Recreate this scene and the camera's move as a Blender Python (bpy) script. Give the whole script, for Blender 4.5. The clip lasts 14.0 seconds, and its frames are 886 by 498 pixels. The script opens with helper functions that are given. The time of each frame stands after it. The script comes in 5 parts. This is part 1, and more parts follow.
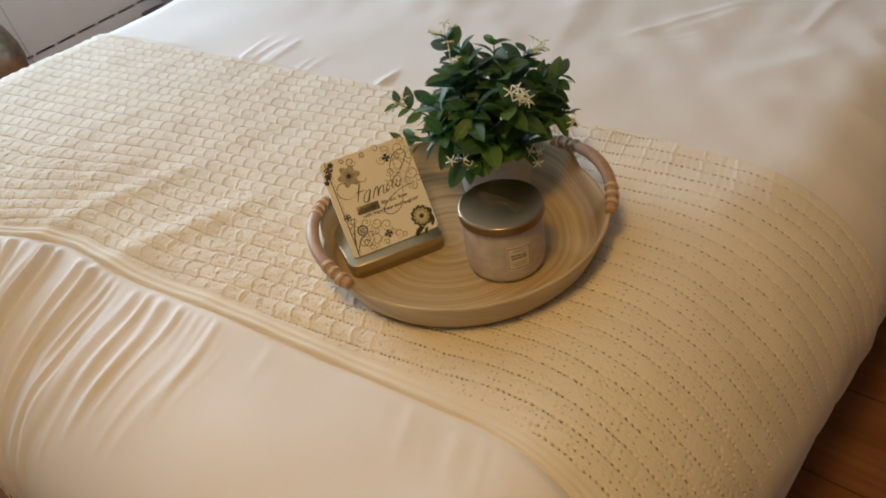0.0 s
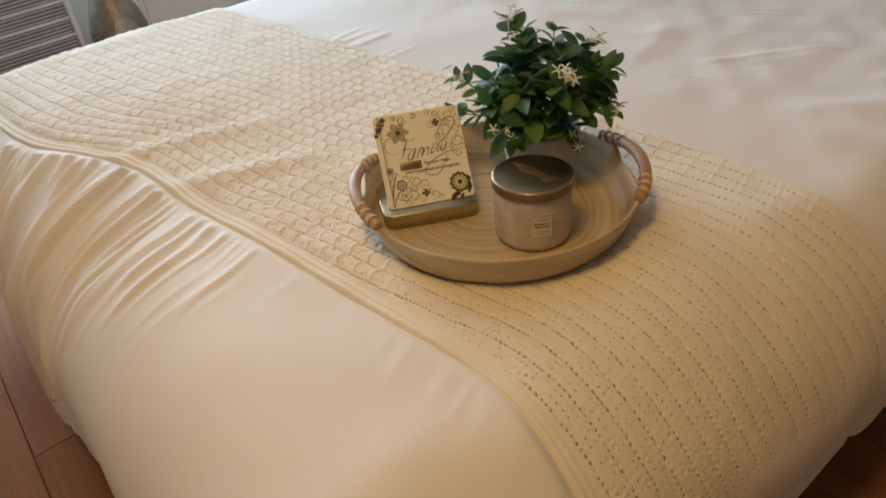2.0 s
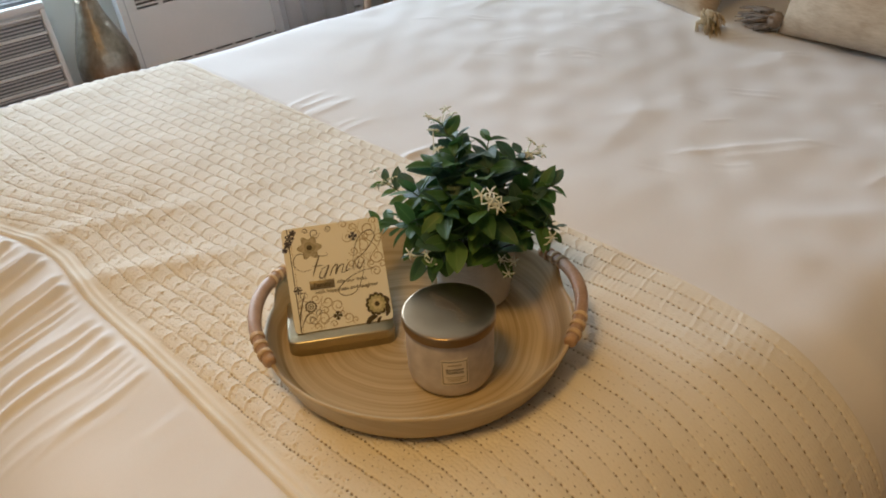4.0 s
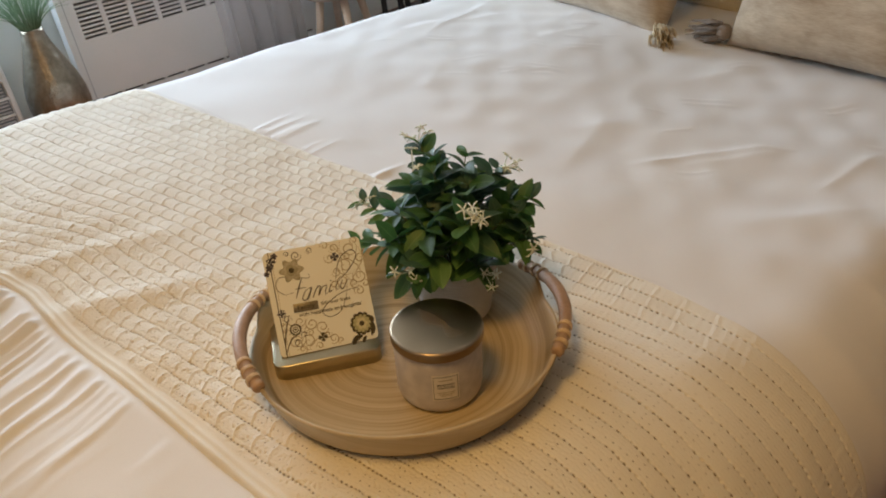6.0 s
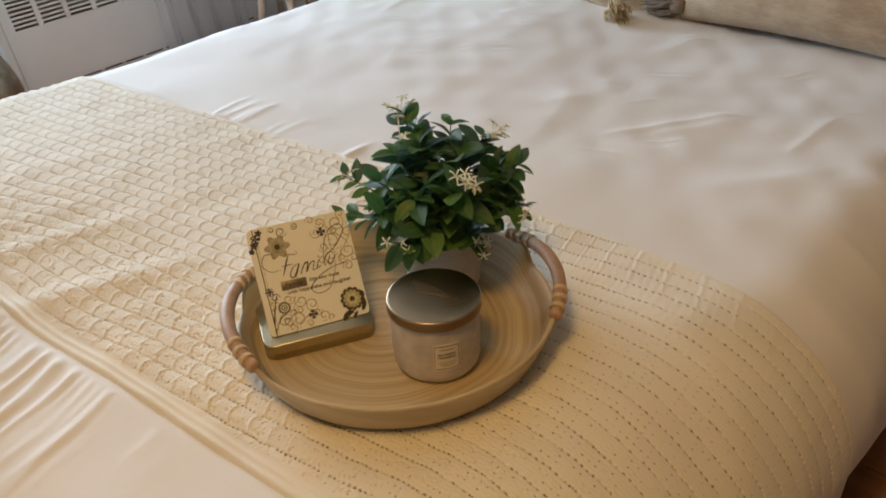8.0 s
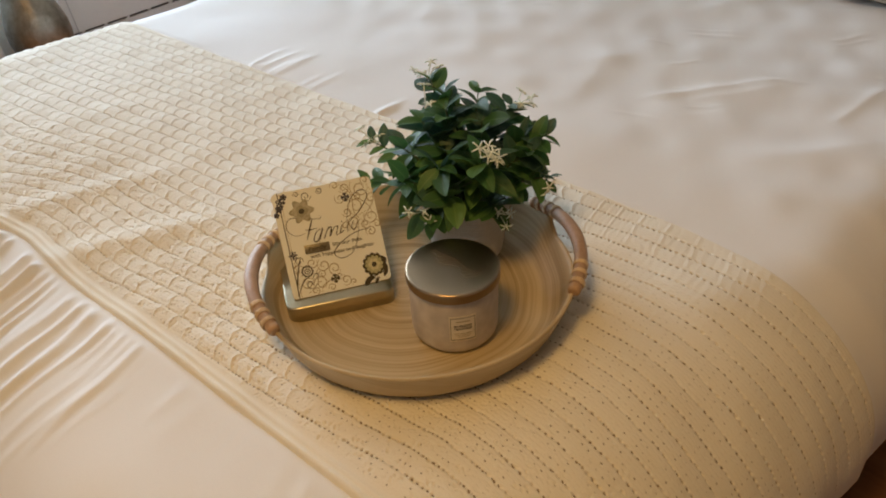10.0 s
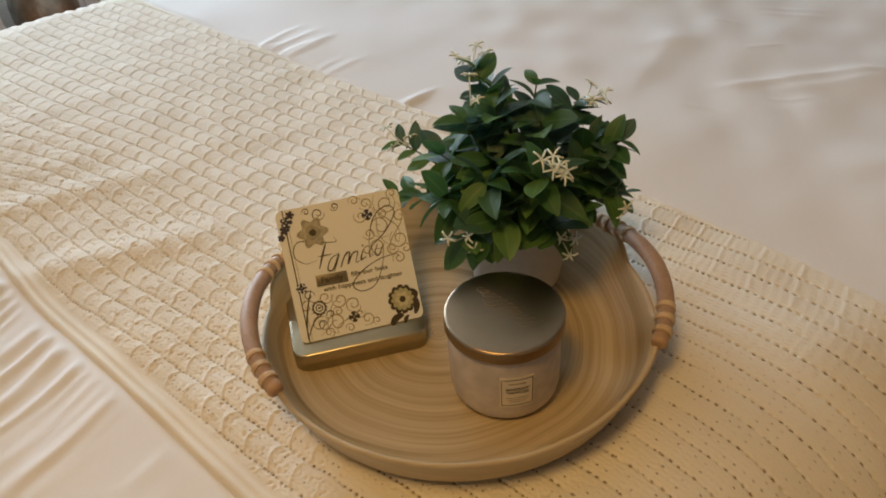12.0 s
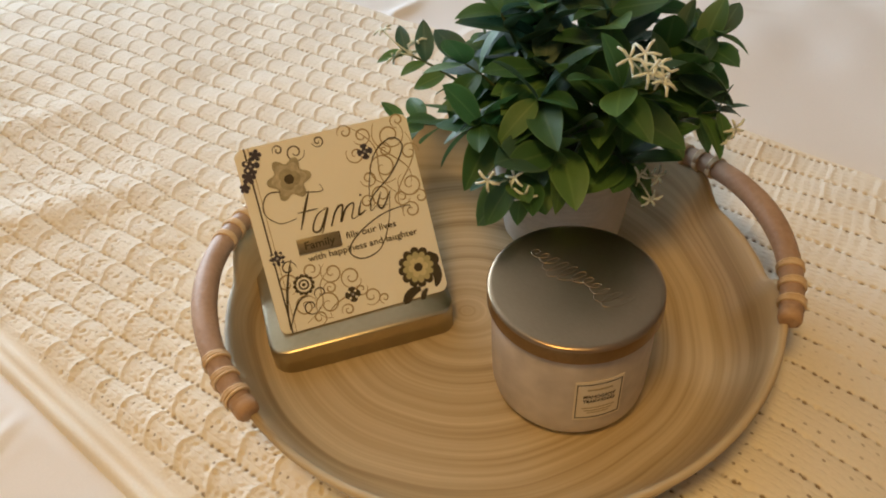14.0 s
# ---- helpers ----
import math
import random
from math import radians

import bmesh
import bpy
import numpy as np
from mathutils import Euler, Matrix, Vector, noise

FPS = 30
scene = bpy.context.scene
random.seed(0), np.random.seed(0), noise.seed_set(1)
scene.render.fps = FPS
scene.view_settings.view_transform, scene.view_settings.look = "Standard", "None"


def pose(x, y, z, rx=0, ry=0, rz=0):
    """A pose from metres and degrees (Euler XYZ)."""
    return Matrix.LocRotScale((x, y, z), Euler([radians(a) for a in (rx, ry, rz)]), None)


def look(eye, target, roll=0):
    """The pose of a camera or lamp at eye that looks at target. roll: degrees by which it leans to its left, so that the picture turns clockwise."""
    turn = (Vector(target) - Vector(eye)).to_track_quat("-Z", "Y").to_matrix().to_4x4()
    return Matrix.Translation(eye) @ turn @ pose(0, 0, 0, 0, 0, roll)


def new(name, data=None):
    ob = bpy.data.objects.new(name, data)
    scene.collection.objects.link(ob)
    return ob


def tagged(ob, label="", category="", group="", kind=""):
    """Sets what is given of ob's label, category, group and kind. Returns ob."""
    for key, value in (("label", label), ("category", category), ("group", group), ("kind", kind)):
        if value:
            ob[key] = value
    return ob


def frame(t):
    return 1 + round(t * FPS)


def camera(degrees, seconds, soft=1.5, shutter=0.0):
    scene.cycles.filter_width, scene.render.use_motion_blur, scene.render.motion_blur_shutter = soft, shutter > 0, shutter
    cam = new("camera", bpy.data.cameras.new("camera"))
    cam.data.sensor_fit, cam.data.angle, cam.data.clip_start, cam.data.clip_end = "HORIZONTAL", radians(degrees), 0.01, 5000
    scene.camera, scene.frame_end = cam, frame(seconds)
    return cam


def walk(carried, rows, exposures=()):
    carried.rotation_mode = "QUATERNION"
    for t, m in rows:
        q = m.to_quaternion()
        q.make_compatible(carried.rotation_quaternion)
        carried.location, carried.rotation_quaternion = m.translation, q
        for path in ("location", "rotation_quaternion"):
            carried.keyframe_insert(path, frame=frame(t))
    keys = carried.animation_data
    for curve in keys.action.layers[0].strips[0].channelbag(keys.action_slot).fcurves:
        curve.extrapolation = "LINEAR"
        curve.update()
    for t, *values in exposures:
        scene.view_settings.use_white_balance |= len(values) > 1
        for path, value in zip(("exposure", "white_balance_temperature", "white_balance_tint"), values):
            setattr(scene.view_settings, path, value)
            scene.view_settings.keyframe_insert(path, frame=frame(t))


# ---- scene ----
cam = camera(60.5, 14.0, soft=1.9)
PATH = [
    (0, (0.5624, -0.5618, 1.2479), (-0.6534, 0.5420, -0.0615), -9.8),
    (0.5, (0.5830, -0.5800, 1.2647), (-0.6895, 0.4346, -0.0625), -11.0),
    (1, (0.6307, -0.5780, 1.2553), (-0.7024, 0.4301, -0.0173), -9.3),
    (1.5, (0.6705, -0.5831, 1.2143), (-0.7255, 0.4291, 0.0152), -6.0),
    (2, (0.6772, -0.5842, 1.1776), (-0.7388, 0.4157, -0.0079), -4.7),
    (2.5, (0.6719, -0.5281, 1.2248), (-0.7735, 0.5060, 0.1076), -8.4),
    (3, (0.6382, -0.4624, 1.2259), (-0.8016, 0.5795, 0.1087), -6.1),
    (3.2, (0.6142, -0.4247, 1.2206), (-0.8241, 0.6030, 0.0866), -4.0),
    (5.3, (0.6238, -0.3680, 1.2269), (-0.8455, 0.5923, 0.0750), -3.1),
    (5.5, (0.6144, -0.3779, 1.2227), (-0.8410, 0.6218, 0.0877), -2.9),
    (6, (0.6045, -0.4109, 1.2259), (-0.8032, 0.6897, 0.1234), -3.4),
    (6.5, (0.6063, -0.4333, 1.2311), (-0.7556, 0.7623, 0.1706), -2.5),
    (7, (0.6112, -0.4387, 1.2269), (-0.7320, 0.7863, 0.1748), -1.9),
    (7.5, (0.5819, -0.4454, 1.2111), (-0.7442, 0.7669, 0.1244), -3.5),
    (8, (0.5658, -0.4542, 1.1975), (-0.7293, 0.7534, 0.0687), -3.1),
    (8.2, (0.5724, -0.4553, 1.1996), (-0.7155, 0.7475, 0.0561), -2.6),
    (10.3, (0.5726, -0.4226, 1.2301), (-0.7509, 0.6111, -0.0310), -3.2),
    (10.5, (0.5854, -0.4351, 1.2332), (-0.7556, 0.5913, -0.0142), -2.5),
    (11, (0.6152, -0.4478, 1.2280), (-0.7744, 0.5447, 0.0068), -1.4),
    (11.5, (0.5344, -0.3864, 1.2017), (-0.8337, 0.5760, -0.0678), -3.0),
    (12, (0.4169, -0.3297, 1.1544), (-0.9065, 0.6631, -0.1402), -3.9),
    (12.5, (0.3267, -0.2922, 1.1030), (-0.9450, 0.7090, -0.2347), -4.2),
    (13, (0.2807, -0.2615, 1.0746), (-0.9515, 0.7130, -0.3198), -5.0),
    (13.5, (0.2600, -0.2590, 1.0431), (-0.9491, 0.7152, -0.3702), -4.8),
    (14, (0.2575, -0.2640, 1.0316), (-0.9367, 0.7249, -0.3849), -4.1),
]
EXPOSURES = [(0.0, -0.12), (11.0, -0.10), (12.0, -0.20), (13.0, -0.06), (13.5, 0.08), (14.0, 0.12)]
# the soft bed sags towards its open side: everything on it, and the path over it, is set out level and then laid on that slope
SETTLE = Matrix.Translation((-0.018, 0.012, 0.522)) @ Matrix.Rotation(radians(-4.1), 4, Vector((0.844, -0.537, 0.0))) @ Matrix.Translation((0.0, 0.0, -0.62))
walk(cam, [(t, SETTLE @ look(eye, target, roll)) for t, eye, target, roll in PATH], EXPOSURES)

# ---- light ----
world = bpy.data.worlds.new("sky")
scene.world = world
world.use_nodes = True
wn = world.node_tree.nodes
sky = wn.new("ShaderNodeTexSky")
sky.sky_type, sky.sun_disc, sky.sun_elevation, sky.sun_rotation = "NISHITA", False, radians(40), radians(200)
world.node_tree.links.new(sky.outputs[0], wn["Background"].inputs[0])
wn["Background"].inputs[1].default_value = 0.12
scene.view_settings.exposure = 0.0


def area(name, where, target, sx, sy, watts, colour):
    data = bpy.data.lights.new(name, "AREA")
    data.shape, data.size, data.size_y, data.energy, data.color = "RECTANGLE", sx, sy, watts, colour
    ob = new(name, data)
    ob.matrix_world = look(where, target)
    return ob


# daylight in the window's opening, and the warm ceiling lamp of the room
area("window_light", (-3.06, 0.45, 1.38), (0.0, 0.45, 0.9), 2.3, 1.5, 120, (0.69, 0.84, 1.0))
area("ceiling_lamp_light", (0.40, -0.62, 2.40), (0.38, -0.60, 0.0), 0.40, 0.40, 17.0, (1.0, 0.575, 0.17))


# ---- materials ----
def tree(name):
    m = bpy.data.materials.new(name)
    m.use_nodes = True
    return m, m.node_tree.nodes, m.node_tree.links, m.node_tree.nodes["Principled BSDF"]


def surface(name, a, b, rough=0.6, metal=0.0, scale=8.0, stretch=(1, 1, 1), bump=0.1, fine=120.0, fine_stretch=(1, 1, 1), coords="Object", rand=0.0, sheen=0.0, depth=0.002, coat=0.0):
    """Two colours mixed by broad noise, with fine grain in colour and relief."""
    m, n, l, p = tree(name)
    tc = n.new("ShaderNodeTexCoord")

    def field(sc, st, detail):
        mp = n.new("ShaderNodeMapping")
        mp.inputs["Scale"].default_value = st
        l.new(tc.outputs[coords], mp.inputs[0])
        t = n.new("ShaderNodeTexNoise")
        t.inputs["Scale"].default_value, t.inputs["Detail"].default_value = sc, detail
        l.new(mp.outputs[0], t.inputs["Vector"])
        return t

    big, small = field(scale, stretch, 3), field(fine, fine_stretch, 4)
    add = n.new("ShaderNodeMath")
    add.operation = "MULTIPLY_ADD"
    l.new(small.outputs[0], add.inputs[0])
    add.inputs[1].default_value = 0.6
    l.new(big.outputs[0], add.inputs[2])
    ramp = n.new("ShaderNodeMapRange")
    ramp.inputs[1].default_value, ramp.inputs[2].default_value = 0.55, 1.05
    l.new(add.outputs[0], ramp.inputs[0])
    fac = ramp.outputs[0]
    if rand:
        info = n.new("ShaderNodeObjectInfo")
        r2 = n.new("ShaderNodeMath")
        r2.operation = "MULTIPLY_ADD"
        l.new(info.outputs["Random"], r2.inputs[0])
        r2.inputs[1].default_value = rand
        l.new(fac, r2.inputs[2])
        r3 = n.new("ShaderNodeMath")
        r3.operation = "SUBTRACT"
        l.new(r2.outputs[0], r3.inputs[0])
        r3.inputs[1].default_value = rand / 2
        r3.use_clamp = True
        fac = r3.outputs[0]
    mix = n.new("ShaderNodeMix")
    mix.data_type = "RGBA"
    l.new(fac, mix.inputs[0])
    mix.inputs[6].default_value, mix.inputs[7].default_value = (*a, 1), (*b, 1)
    l.new(mix.outputs[2], p.inputs["Base Color"])
    p.inputs["Roughness"].default_value, p.inputs["Metallic"].default_value = rough, metal
    if sheen:
        p.inputs["Sheen Weight"].default_value = sheen
    if coat:
        p.inputs["Coat Weight"].default_value = coat
    if bump:
        bp = n.new("ShaderNodeBump")
        bp.inputs["Strength"].default_value, bp.inputs["Distance"].default_value = bump, depth
        l.new(small.outputs[0], bp.inputs["Height"])
        l.new(bp.outputs[0], p.inputs["Normal"])
    return m


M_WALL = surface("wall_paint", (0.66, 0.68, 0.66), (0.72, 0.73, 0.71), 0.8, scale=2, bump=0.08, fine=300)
# side walls and ceiling: made-up tones that warm and dim the bounced light
M_WALLS = surface("bounce_toned_beige_wall", (0.40, 0.34, 0.27), (0.46, 0.395, 0.32), 0.8, scale=2, bump=0.08, fine=300)
M_WALLW = surface("bounce_toned_warm_wall", (0.36, 0.25, 0.155), (0.42, 0.30, 0.19), 0.8, scale=2, bump=0.08, fine=300)
M_CEIL = surface("bounce_toned_ceiling", (0.58, 0.52, 0.43), (0.63, 0.565, 0.47), 0.85, scale=3, bump=0.05, fine=200)
# cool cast of the window's daylight put into the white itself
M_TRIM = surface("daylight_tinted_white_paint", (0.80, 0.83, 0.86), (0.84, 0.86, 0.89), 0.45, scale=6, bump=0.03, fine=90)
M_WOOD = surface("floor_wood", (0.215, 0.092, 0.040), (0.33, 0.155, 0.075), 0.55, scale=5, stretch=(0.35, 3, 1), bump=0.12, fine=60, fine_stretch=(0.06, 1.6, 1), rand=0.5)
M_WOOD.node_tree.nodes["Principled BSDF"].inputs["Specular IOR Level"].default_value = 0.10
M_DUVET = surface("white_cotton", (0.77, 0.76, 0.755), (0.83, 0.82, 0.815), 0.75, scale=3, bump=0.10, fine=900, depth=0.0008)
M_DUVET.node_tree.nodes["Principled BSDF"].inputs["Specular IOR Level"].default_value = 0.2
M_SHEET = surface("mattress_ticking", (0.62, 0.60, 0.56), (0.7, 0.68, 0.64), 0.8, scale=6, bump=0.2, fine=400)
M_BASE = surface("bed_base_fabric", (0.10, 0.075, 0.06), (0.14, 0.11, 0.09), 0.85, scale=6, bump=0.3, fine=500)
M_LINEN = surface("beige_slub_linen", (0.33, 0.245, 0.16), (0.53, 0.43, 0.31), 0.85, scale=9, stretch=(1.5, 1, 4), bump=0.45, fine=60, fine_stretch=(1.0, 1, 9), sheen=0.2, depth=0.002)
M_PILLOW = surface("cream_pillow_cotton", (0.62, 0.55, 0.40), (0.72, 0.65, 0.50), 0.75, scale=6, bump=0.15, fine=500)
M_TASSEL_D = surface("taupe_tassel_yarn", (0.20, 0.16, 0.13), (0.34, 0.28, 0.23), 0.9, scale=60, bump=0.4, fine=600)
M_TASSEL_L = surface("straw_tassel_yarn", (0.46, 0.37, 0.23), (0.66, 0.55, 0.37), 0.9, scale=60, bump=0.4, fine=600)
M_GOLD = surface("champagne_gold_tin", (0.46, 0.41, 0.28), (0.54, 0.48, 0.34), 0.36, 1.0, scale=20, bump=0.03, fine=300)
M_CREAM = surface("cream_printed_card", (0.89, 0.90, 0.84), (0.91, 0.92, 0.86), 0.42, scale=10, bump=0.02, fine=300)
M_INK = surface("dark_olive_ink", (0.045, 0.036, 0.018), (0.075, 0.060, 0.032), 0.5, scale=60, bump=0)
M_INK2 = surface("taupe_ink", (0.34, 0.27, 0.15), (0.42, 0.34, 0.20), 0.5, scale=60, bump=0)
M_INK3 = surface("olive_green_ink", (0.27, 0.25, 0.17), (0.44, 0.41, 0.29), 0.5, scale=160, bump=0)
M_INK5 = surface("pale_olive_ink", (0.42, 0.41, 0.22), (0.52, 0.50, 0.30), 0.5, scale=160, bump=0)
M_INK6 = surface("straw_ink", (0.60, 0.56, 0.34), (0.68, 0.64, 0.42), 0.5, scale=160, bump=0)
M_INK7 = surface("grey_taupe_ink", (0.36, 0.33, 0.24), (0.58, 0.54, 0.42), 0.5, scale=260, bump=0)
M_INK4 = surface("indigo_ink", (0.030, 0.028, 0.05), (0.06, 0.055, 0.085), 0.5, scale=60, bump=0)
M_PLAQUE = surface("pewter_plaque", (0.20, 0.175, 0.12), (0.27, 0.235, 0.165), 0.45, 0.6, scale=60, bump=0.1, fine=600)
M_GEM = surface("clear_rhinestone", (0.8, 0.8, 0.82), (0.9, 0.9, 0.92), 0.1, 0.6, bump=0)
M_LID = surface("brushed_pewter_lid", (0.36, 0.275, 0.185), (0.44, 0.345, 0.24), 0.28, 1.0, scale=12, bump=0.06, fine=420, fine_stretch=(1, 6, 1))
M_LIDRIM = surface("bronze_lid_rim", (0.26, 0.18, 0.10), (0.34, 0.24, 0.14), 0.35, 1.0, scale=12, bump=0.03, fine=420)
M_JAR = surface("frosted_wax_jar", (0.47, 0.42, 0.385), (0.66, 0.60, 0.555), 0.45, scale=30, bump=0.04, fine=60, coat=0.08)
M_LABEL = surface("label_paper", (0.74, 0.67, 0.56), (0.78, 0.71, 0.60), 0.6, scale=40, bump=0.03, fine=500)
M_POT = surface("white_ribbed_ceramic", (0.47, 0.46, 0.43), (0.55, 0.54, 0.51), 0.6, scale=30, bump=0.1, fine=200)
M_SOIL = surface("dark_moss", (0.02, 0.022, 0.012), (0.05, 0.05, 0.03), 0.95, scale=60, bump=0.8, fine=200)
M_STEM = surface("green_stem", (0.05, 0.085, 0.03), (0.09, 0.13, 0.05), 0.6, scale=60, bump=0.1)
M_FLOWER = surface("pale_green_petal", (0.74, 0.84, 0.74), (0.84, 0.90, 0.84), 0.6, scale=80, bump=0.05)
M_RATTAN = surface("rattan_cane", (0.36, 0.235, 0.155), (0.48, 0.33, 0.235), 0.5, scale=30, bump=0.25, fine=260)
M_RATTAN_END = surface("rattan_cut_end", (0.42, 0.26, 0.15), (0.52, 0.34, 0.20), 0.6, scale=80, bump=0.2, fine=500)
M_WRAP = surface("cane_wrapping", (0.60, 0.44, 0.26), (0.74, 0.58, 0.38), 0.55, scale=60, bump=0.2, fine=400)
M_BRASSV = surface("hammered_gold_vase", (0.25, 0.215, 0.165), (0.40, 0.35, 0.275), 0.33, 1.0, scale=30, bump=0.9, fine=55, depth=0.004)
M_GRASS = surface("grey_green_grass", (0.09, 0.17, 0.10), (0.20, 0.30, 0.18), 0.7, scale=40, bump=0, rand=0.4)
# plastic blued and lightened to carry the daylight cast by the window
M_ACW = surface("daylight_tinted_grey_plastic", (0.72, 0.76, 0.80), (0.78, 0.82, 0.86), 0.5, scale=10, bump=0.05, fine=300)
M_ACD = surface("dark_fin_plastic", (0.13, 0.15, 0.18), (0.19, 0.21, 0.24), 0.6, scale=10, bump=0.05, fine=300)
M_FIN = surface("mid_grey_fin_plastic", (0.52, 0.55, 0.60), (0.58, 0.61, 0.66), 0.55, scale=10, bump=0.05, fine=300)
M_DARK = surface("dark_recess", (0.15, 0.165, 0.19), (0.19, 0.205, 0.23), 0.9, scale=10, bump=0)
M_STOOL = surface("cream_boucle", (0.44, 0.36, 0.29), (0.54, 0.45, 0.37), 0.9, scale=20, bump=0.5, fine=200)
M_LEG = surface("beech_leg", (0.56, 0.42, 0.30), (0.68, 0.53, 0.40), 0.5, scale=12, stretch=(3, 3, 0.4), bump=0.1, fine=80, fine_stretch=(2, 2, 0.2))
M_BLACK = surface("black_metal", (0.012, 0.013, 0.016), (0.025, 0.026, 0.03), 0.45, 0.3, scale=20, bump=0.05)
M_IVORY = surface("ivory_fabric", (0.62, 0.58, 0.48), (0.7, 0.66, 0.56), 0.85, scale=20, bump=0.3, fine=300)
M_RUG = surface("dark_plum_rug", (0.055, 0.042, 0.045), (0.12, 0.095, 0.095), 0.95, scale=16, bump=0.6, fine=260)


def throw_material():
    """Cream cotton yarn: knit stitches in relief, the shade inside the open holes painted dark, broad uneven dye."""
    m, n, l, p = tree("cream_waffle_knit")
    uv = n.new("ShaderNodeUVMap")
    sep = n.new("ShaderNodeSeparateXYZ")
    l.new(uv.outputs[0], sep.inputs[0])

    def calc(op, a, b=0.0, c=0.0):
        q = n.new("ShaderNodeMath")
        q.operation = op
        for k, v in enumerate((a, b, c)):
            if isinstance(v, (int, float)):
                q.inputs[k].default_value = v
            else:
                l.new(v, q.inputs[k])
        return q.outputs[0]

    u, v = sep.outputs[0], sep.outputs[1]
    # stitches: chevrons eight to a panel's width, five to its height
    tri = calc("ABSOLUTE", calc("SUBTRACT", calc("FRACT", calc("MULTIPLY", v, 5.0)), 0.5))
    stitch = calc("SINE", calc("MULTIPLY", calc("ADD", calc("MULTIPLY", u, 4.0), calc("MULTIPLY", tri, 0.8)), 6.2832))
    course = calc("MULTIPLY", calc("POWER", calc("MULTIPLY", tri, 2.0), 3.0), -0.45)
    fuzz = n.new("ShaderNodeTexNoise")
    fuzz.inputs["Scale"].default_value, fuzz.inputs["Detail"].default_value = 14, 4
    l.new(uv.outputs[0], fuzz.inputs["Vector"])
    big = n.new("ShaderNodeTexNoise")
    big.inputs["Scale"].default_value = 0.25
    l.new(uv.outputs[0], big.inputs["Vector"])
    # holes between stitches, for their painted shade and dip: a row at each panel's edge, fainter ones in between
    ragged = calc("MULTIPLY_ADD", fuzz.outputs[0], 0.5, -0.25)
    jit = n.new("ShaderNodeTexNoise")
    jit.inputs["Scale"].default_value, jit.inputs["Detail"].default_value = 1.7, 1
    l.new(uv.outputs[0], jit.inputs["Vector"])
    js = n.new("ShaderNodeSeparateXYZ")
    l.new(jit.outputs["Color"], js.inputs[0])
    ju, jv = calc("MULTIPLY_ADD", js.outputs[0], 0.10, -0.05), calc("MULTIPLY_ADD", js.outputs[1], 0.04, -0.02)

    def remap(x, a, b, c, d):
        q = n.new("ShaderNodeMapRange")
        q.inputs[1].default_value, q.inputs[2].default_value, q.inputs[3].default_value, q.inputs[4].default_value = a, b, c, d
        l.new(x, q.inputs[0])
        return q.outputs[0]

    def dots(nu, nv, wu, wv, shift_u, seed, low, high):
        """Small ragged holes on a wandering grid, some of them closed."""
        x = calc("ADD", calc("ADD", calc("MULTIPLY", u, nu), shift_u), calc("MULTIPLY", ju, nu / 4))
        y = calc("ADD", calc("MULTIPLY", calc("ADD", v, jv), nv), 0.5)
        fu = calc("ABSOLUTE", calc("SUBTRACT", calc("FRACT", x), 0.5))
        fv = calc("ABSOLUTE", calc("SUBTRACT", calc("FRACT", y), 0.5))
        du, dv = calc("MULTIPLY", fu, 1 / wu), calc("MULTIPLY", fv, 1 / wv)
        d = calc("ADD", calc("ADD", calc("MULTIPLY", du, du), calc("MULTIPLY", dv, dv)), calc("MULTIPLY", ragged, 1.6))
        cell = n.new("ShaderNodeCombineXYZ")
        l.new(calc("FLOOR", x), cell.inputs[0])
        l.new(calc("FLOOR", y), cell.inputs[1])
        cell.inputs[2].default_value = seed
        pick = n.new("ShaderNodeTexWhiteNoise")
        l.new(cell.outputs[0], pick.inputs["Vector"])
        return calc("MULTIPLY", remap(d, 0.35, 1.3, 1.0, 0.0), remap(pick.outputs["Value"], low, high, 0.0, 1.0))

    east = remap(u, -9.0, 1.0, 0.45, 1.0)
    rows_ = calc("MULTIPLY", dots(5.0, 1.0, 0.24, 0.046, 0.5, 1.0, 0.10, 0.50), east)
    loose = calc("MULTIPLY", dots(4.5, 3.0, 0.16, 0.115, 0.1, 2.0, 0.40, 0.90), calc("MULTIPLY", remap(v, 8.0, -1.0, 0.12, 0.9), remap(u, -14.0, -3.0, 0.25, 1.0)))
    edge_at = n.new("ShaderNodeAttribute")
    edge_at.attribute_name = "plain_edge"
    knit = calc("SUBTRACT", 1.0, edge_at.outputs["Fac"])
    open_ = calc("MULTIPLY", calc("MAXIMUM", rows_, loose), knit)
    r = n.new("ShaderNodeMapRange")
    r.inputs[1].default_value, r.inputs[2].default_value = 0.5, 1.1
    l.new(calc("MULTIPLY_ADD", fuzz.outputs[0], 0.6, big.outputs[0]), r.inputs[0])
    mix = n.new("ShaderNodeMix")
    mix.data_type = "RGBA"
    mix.inputs[6].default_value, mix.inputs[7].default_value = (0.77, 0.725, 0.625, 1), (0.86, 0.82, 0.725, 1)
    l.new(r.outputs[0], mix.inputs[0])
    # shade inside the holes, mixed into the yarn's base colour
    hole_shade = n.new("ShaderNodeMix")
    hole_shade.data_type = "RGBA"
    l.new(calc("MULTIPLY", open_, 0.82), hole_shade.inputs[0])
    l.new(mix.outputs[2], hole_shade.inputs[6])
    hole_shade.inputs[7].default_value = (0.19, 0.13, 0.065, 1)
    l.new(hole_shade.outputs[2], p.inputs["Base Color"])
    p.inputs["Roughness"].default_value, p.inputs["Sheen Weight"].default_value = 0.9, 0.10
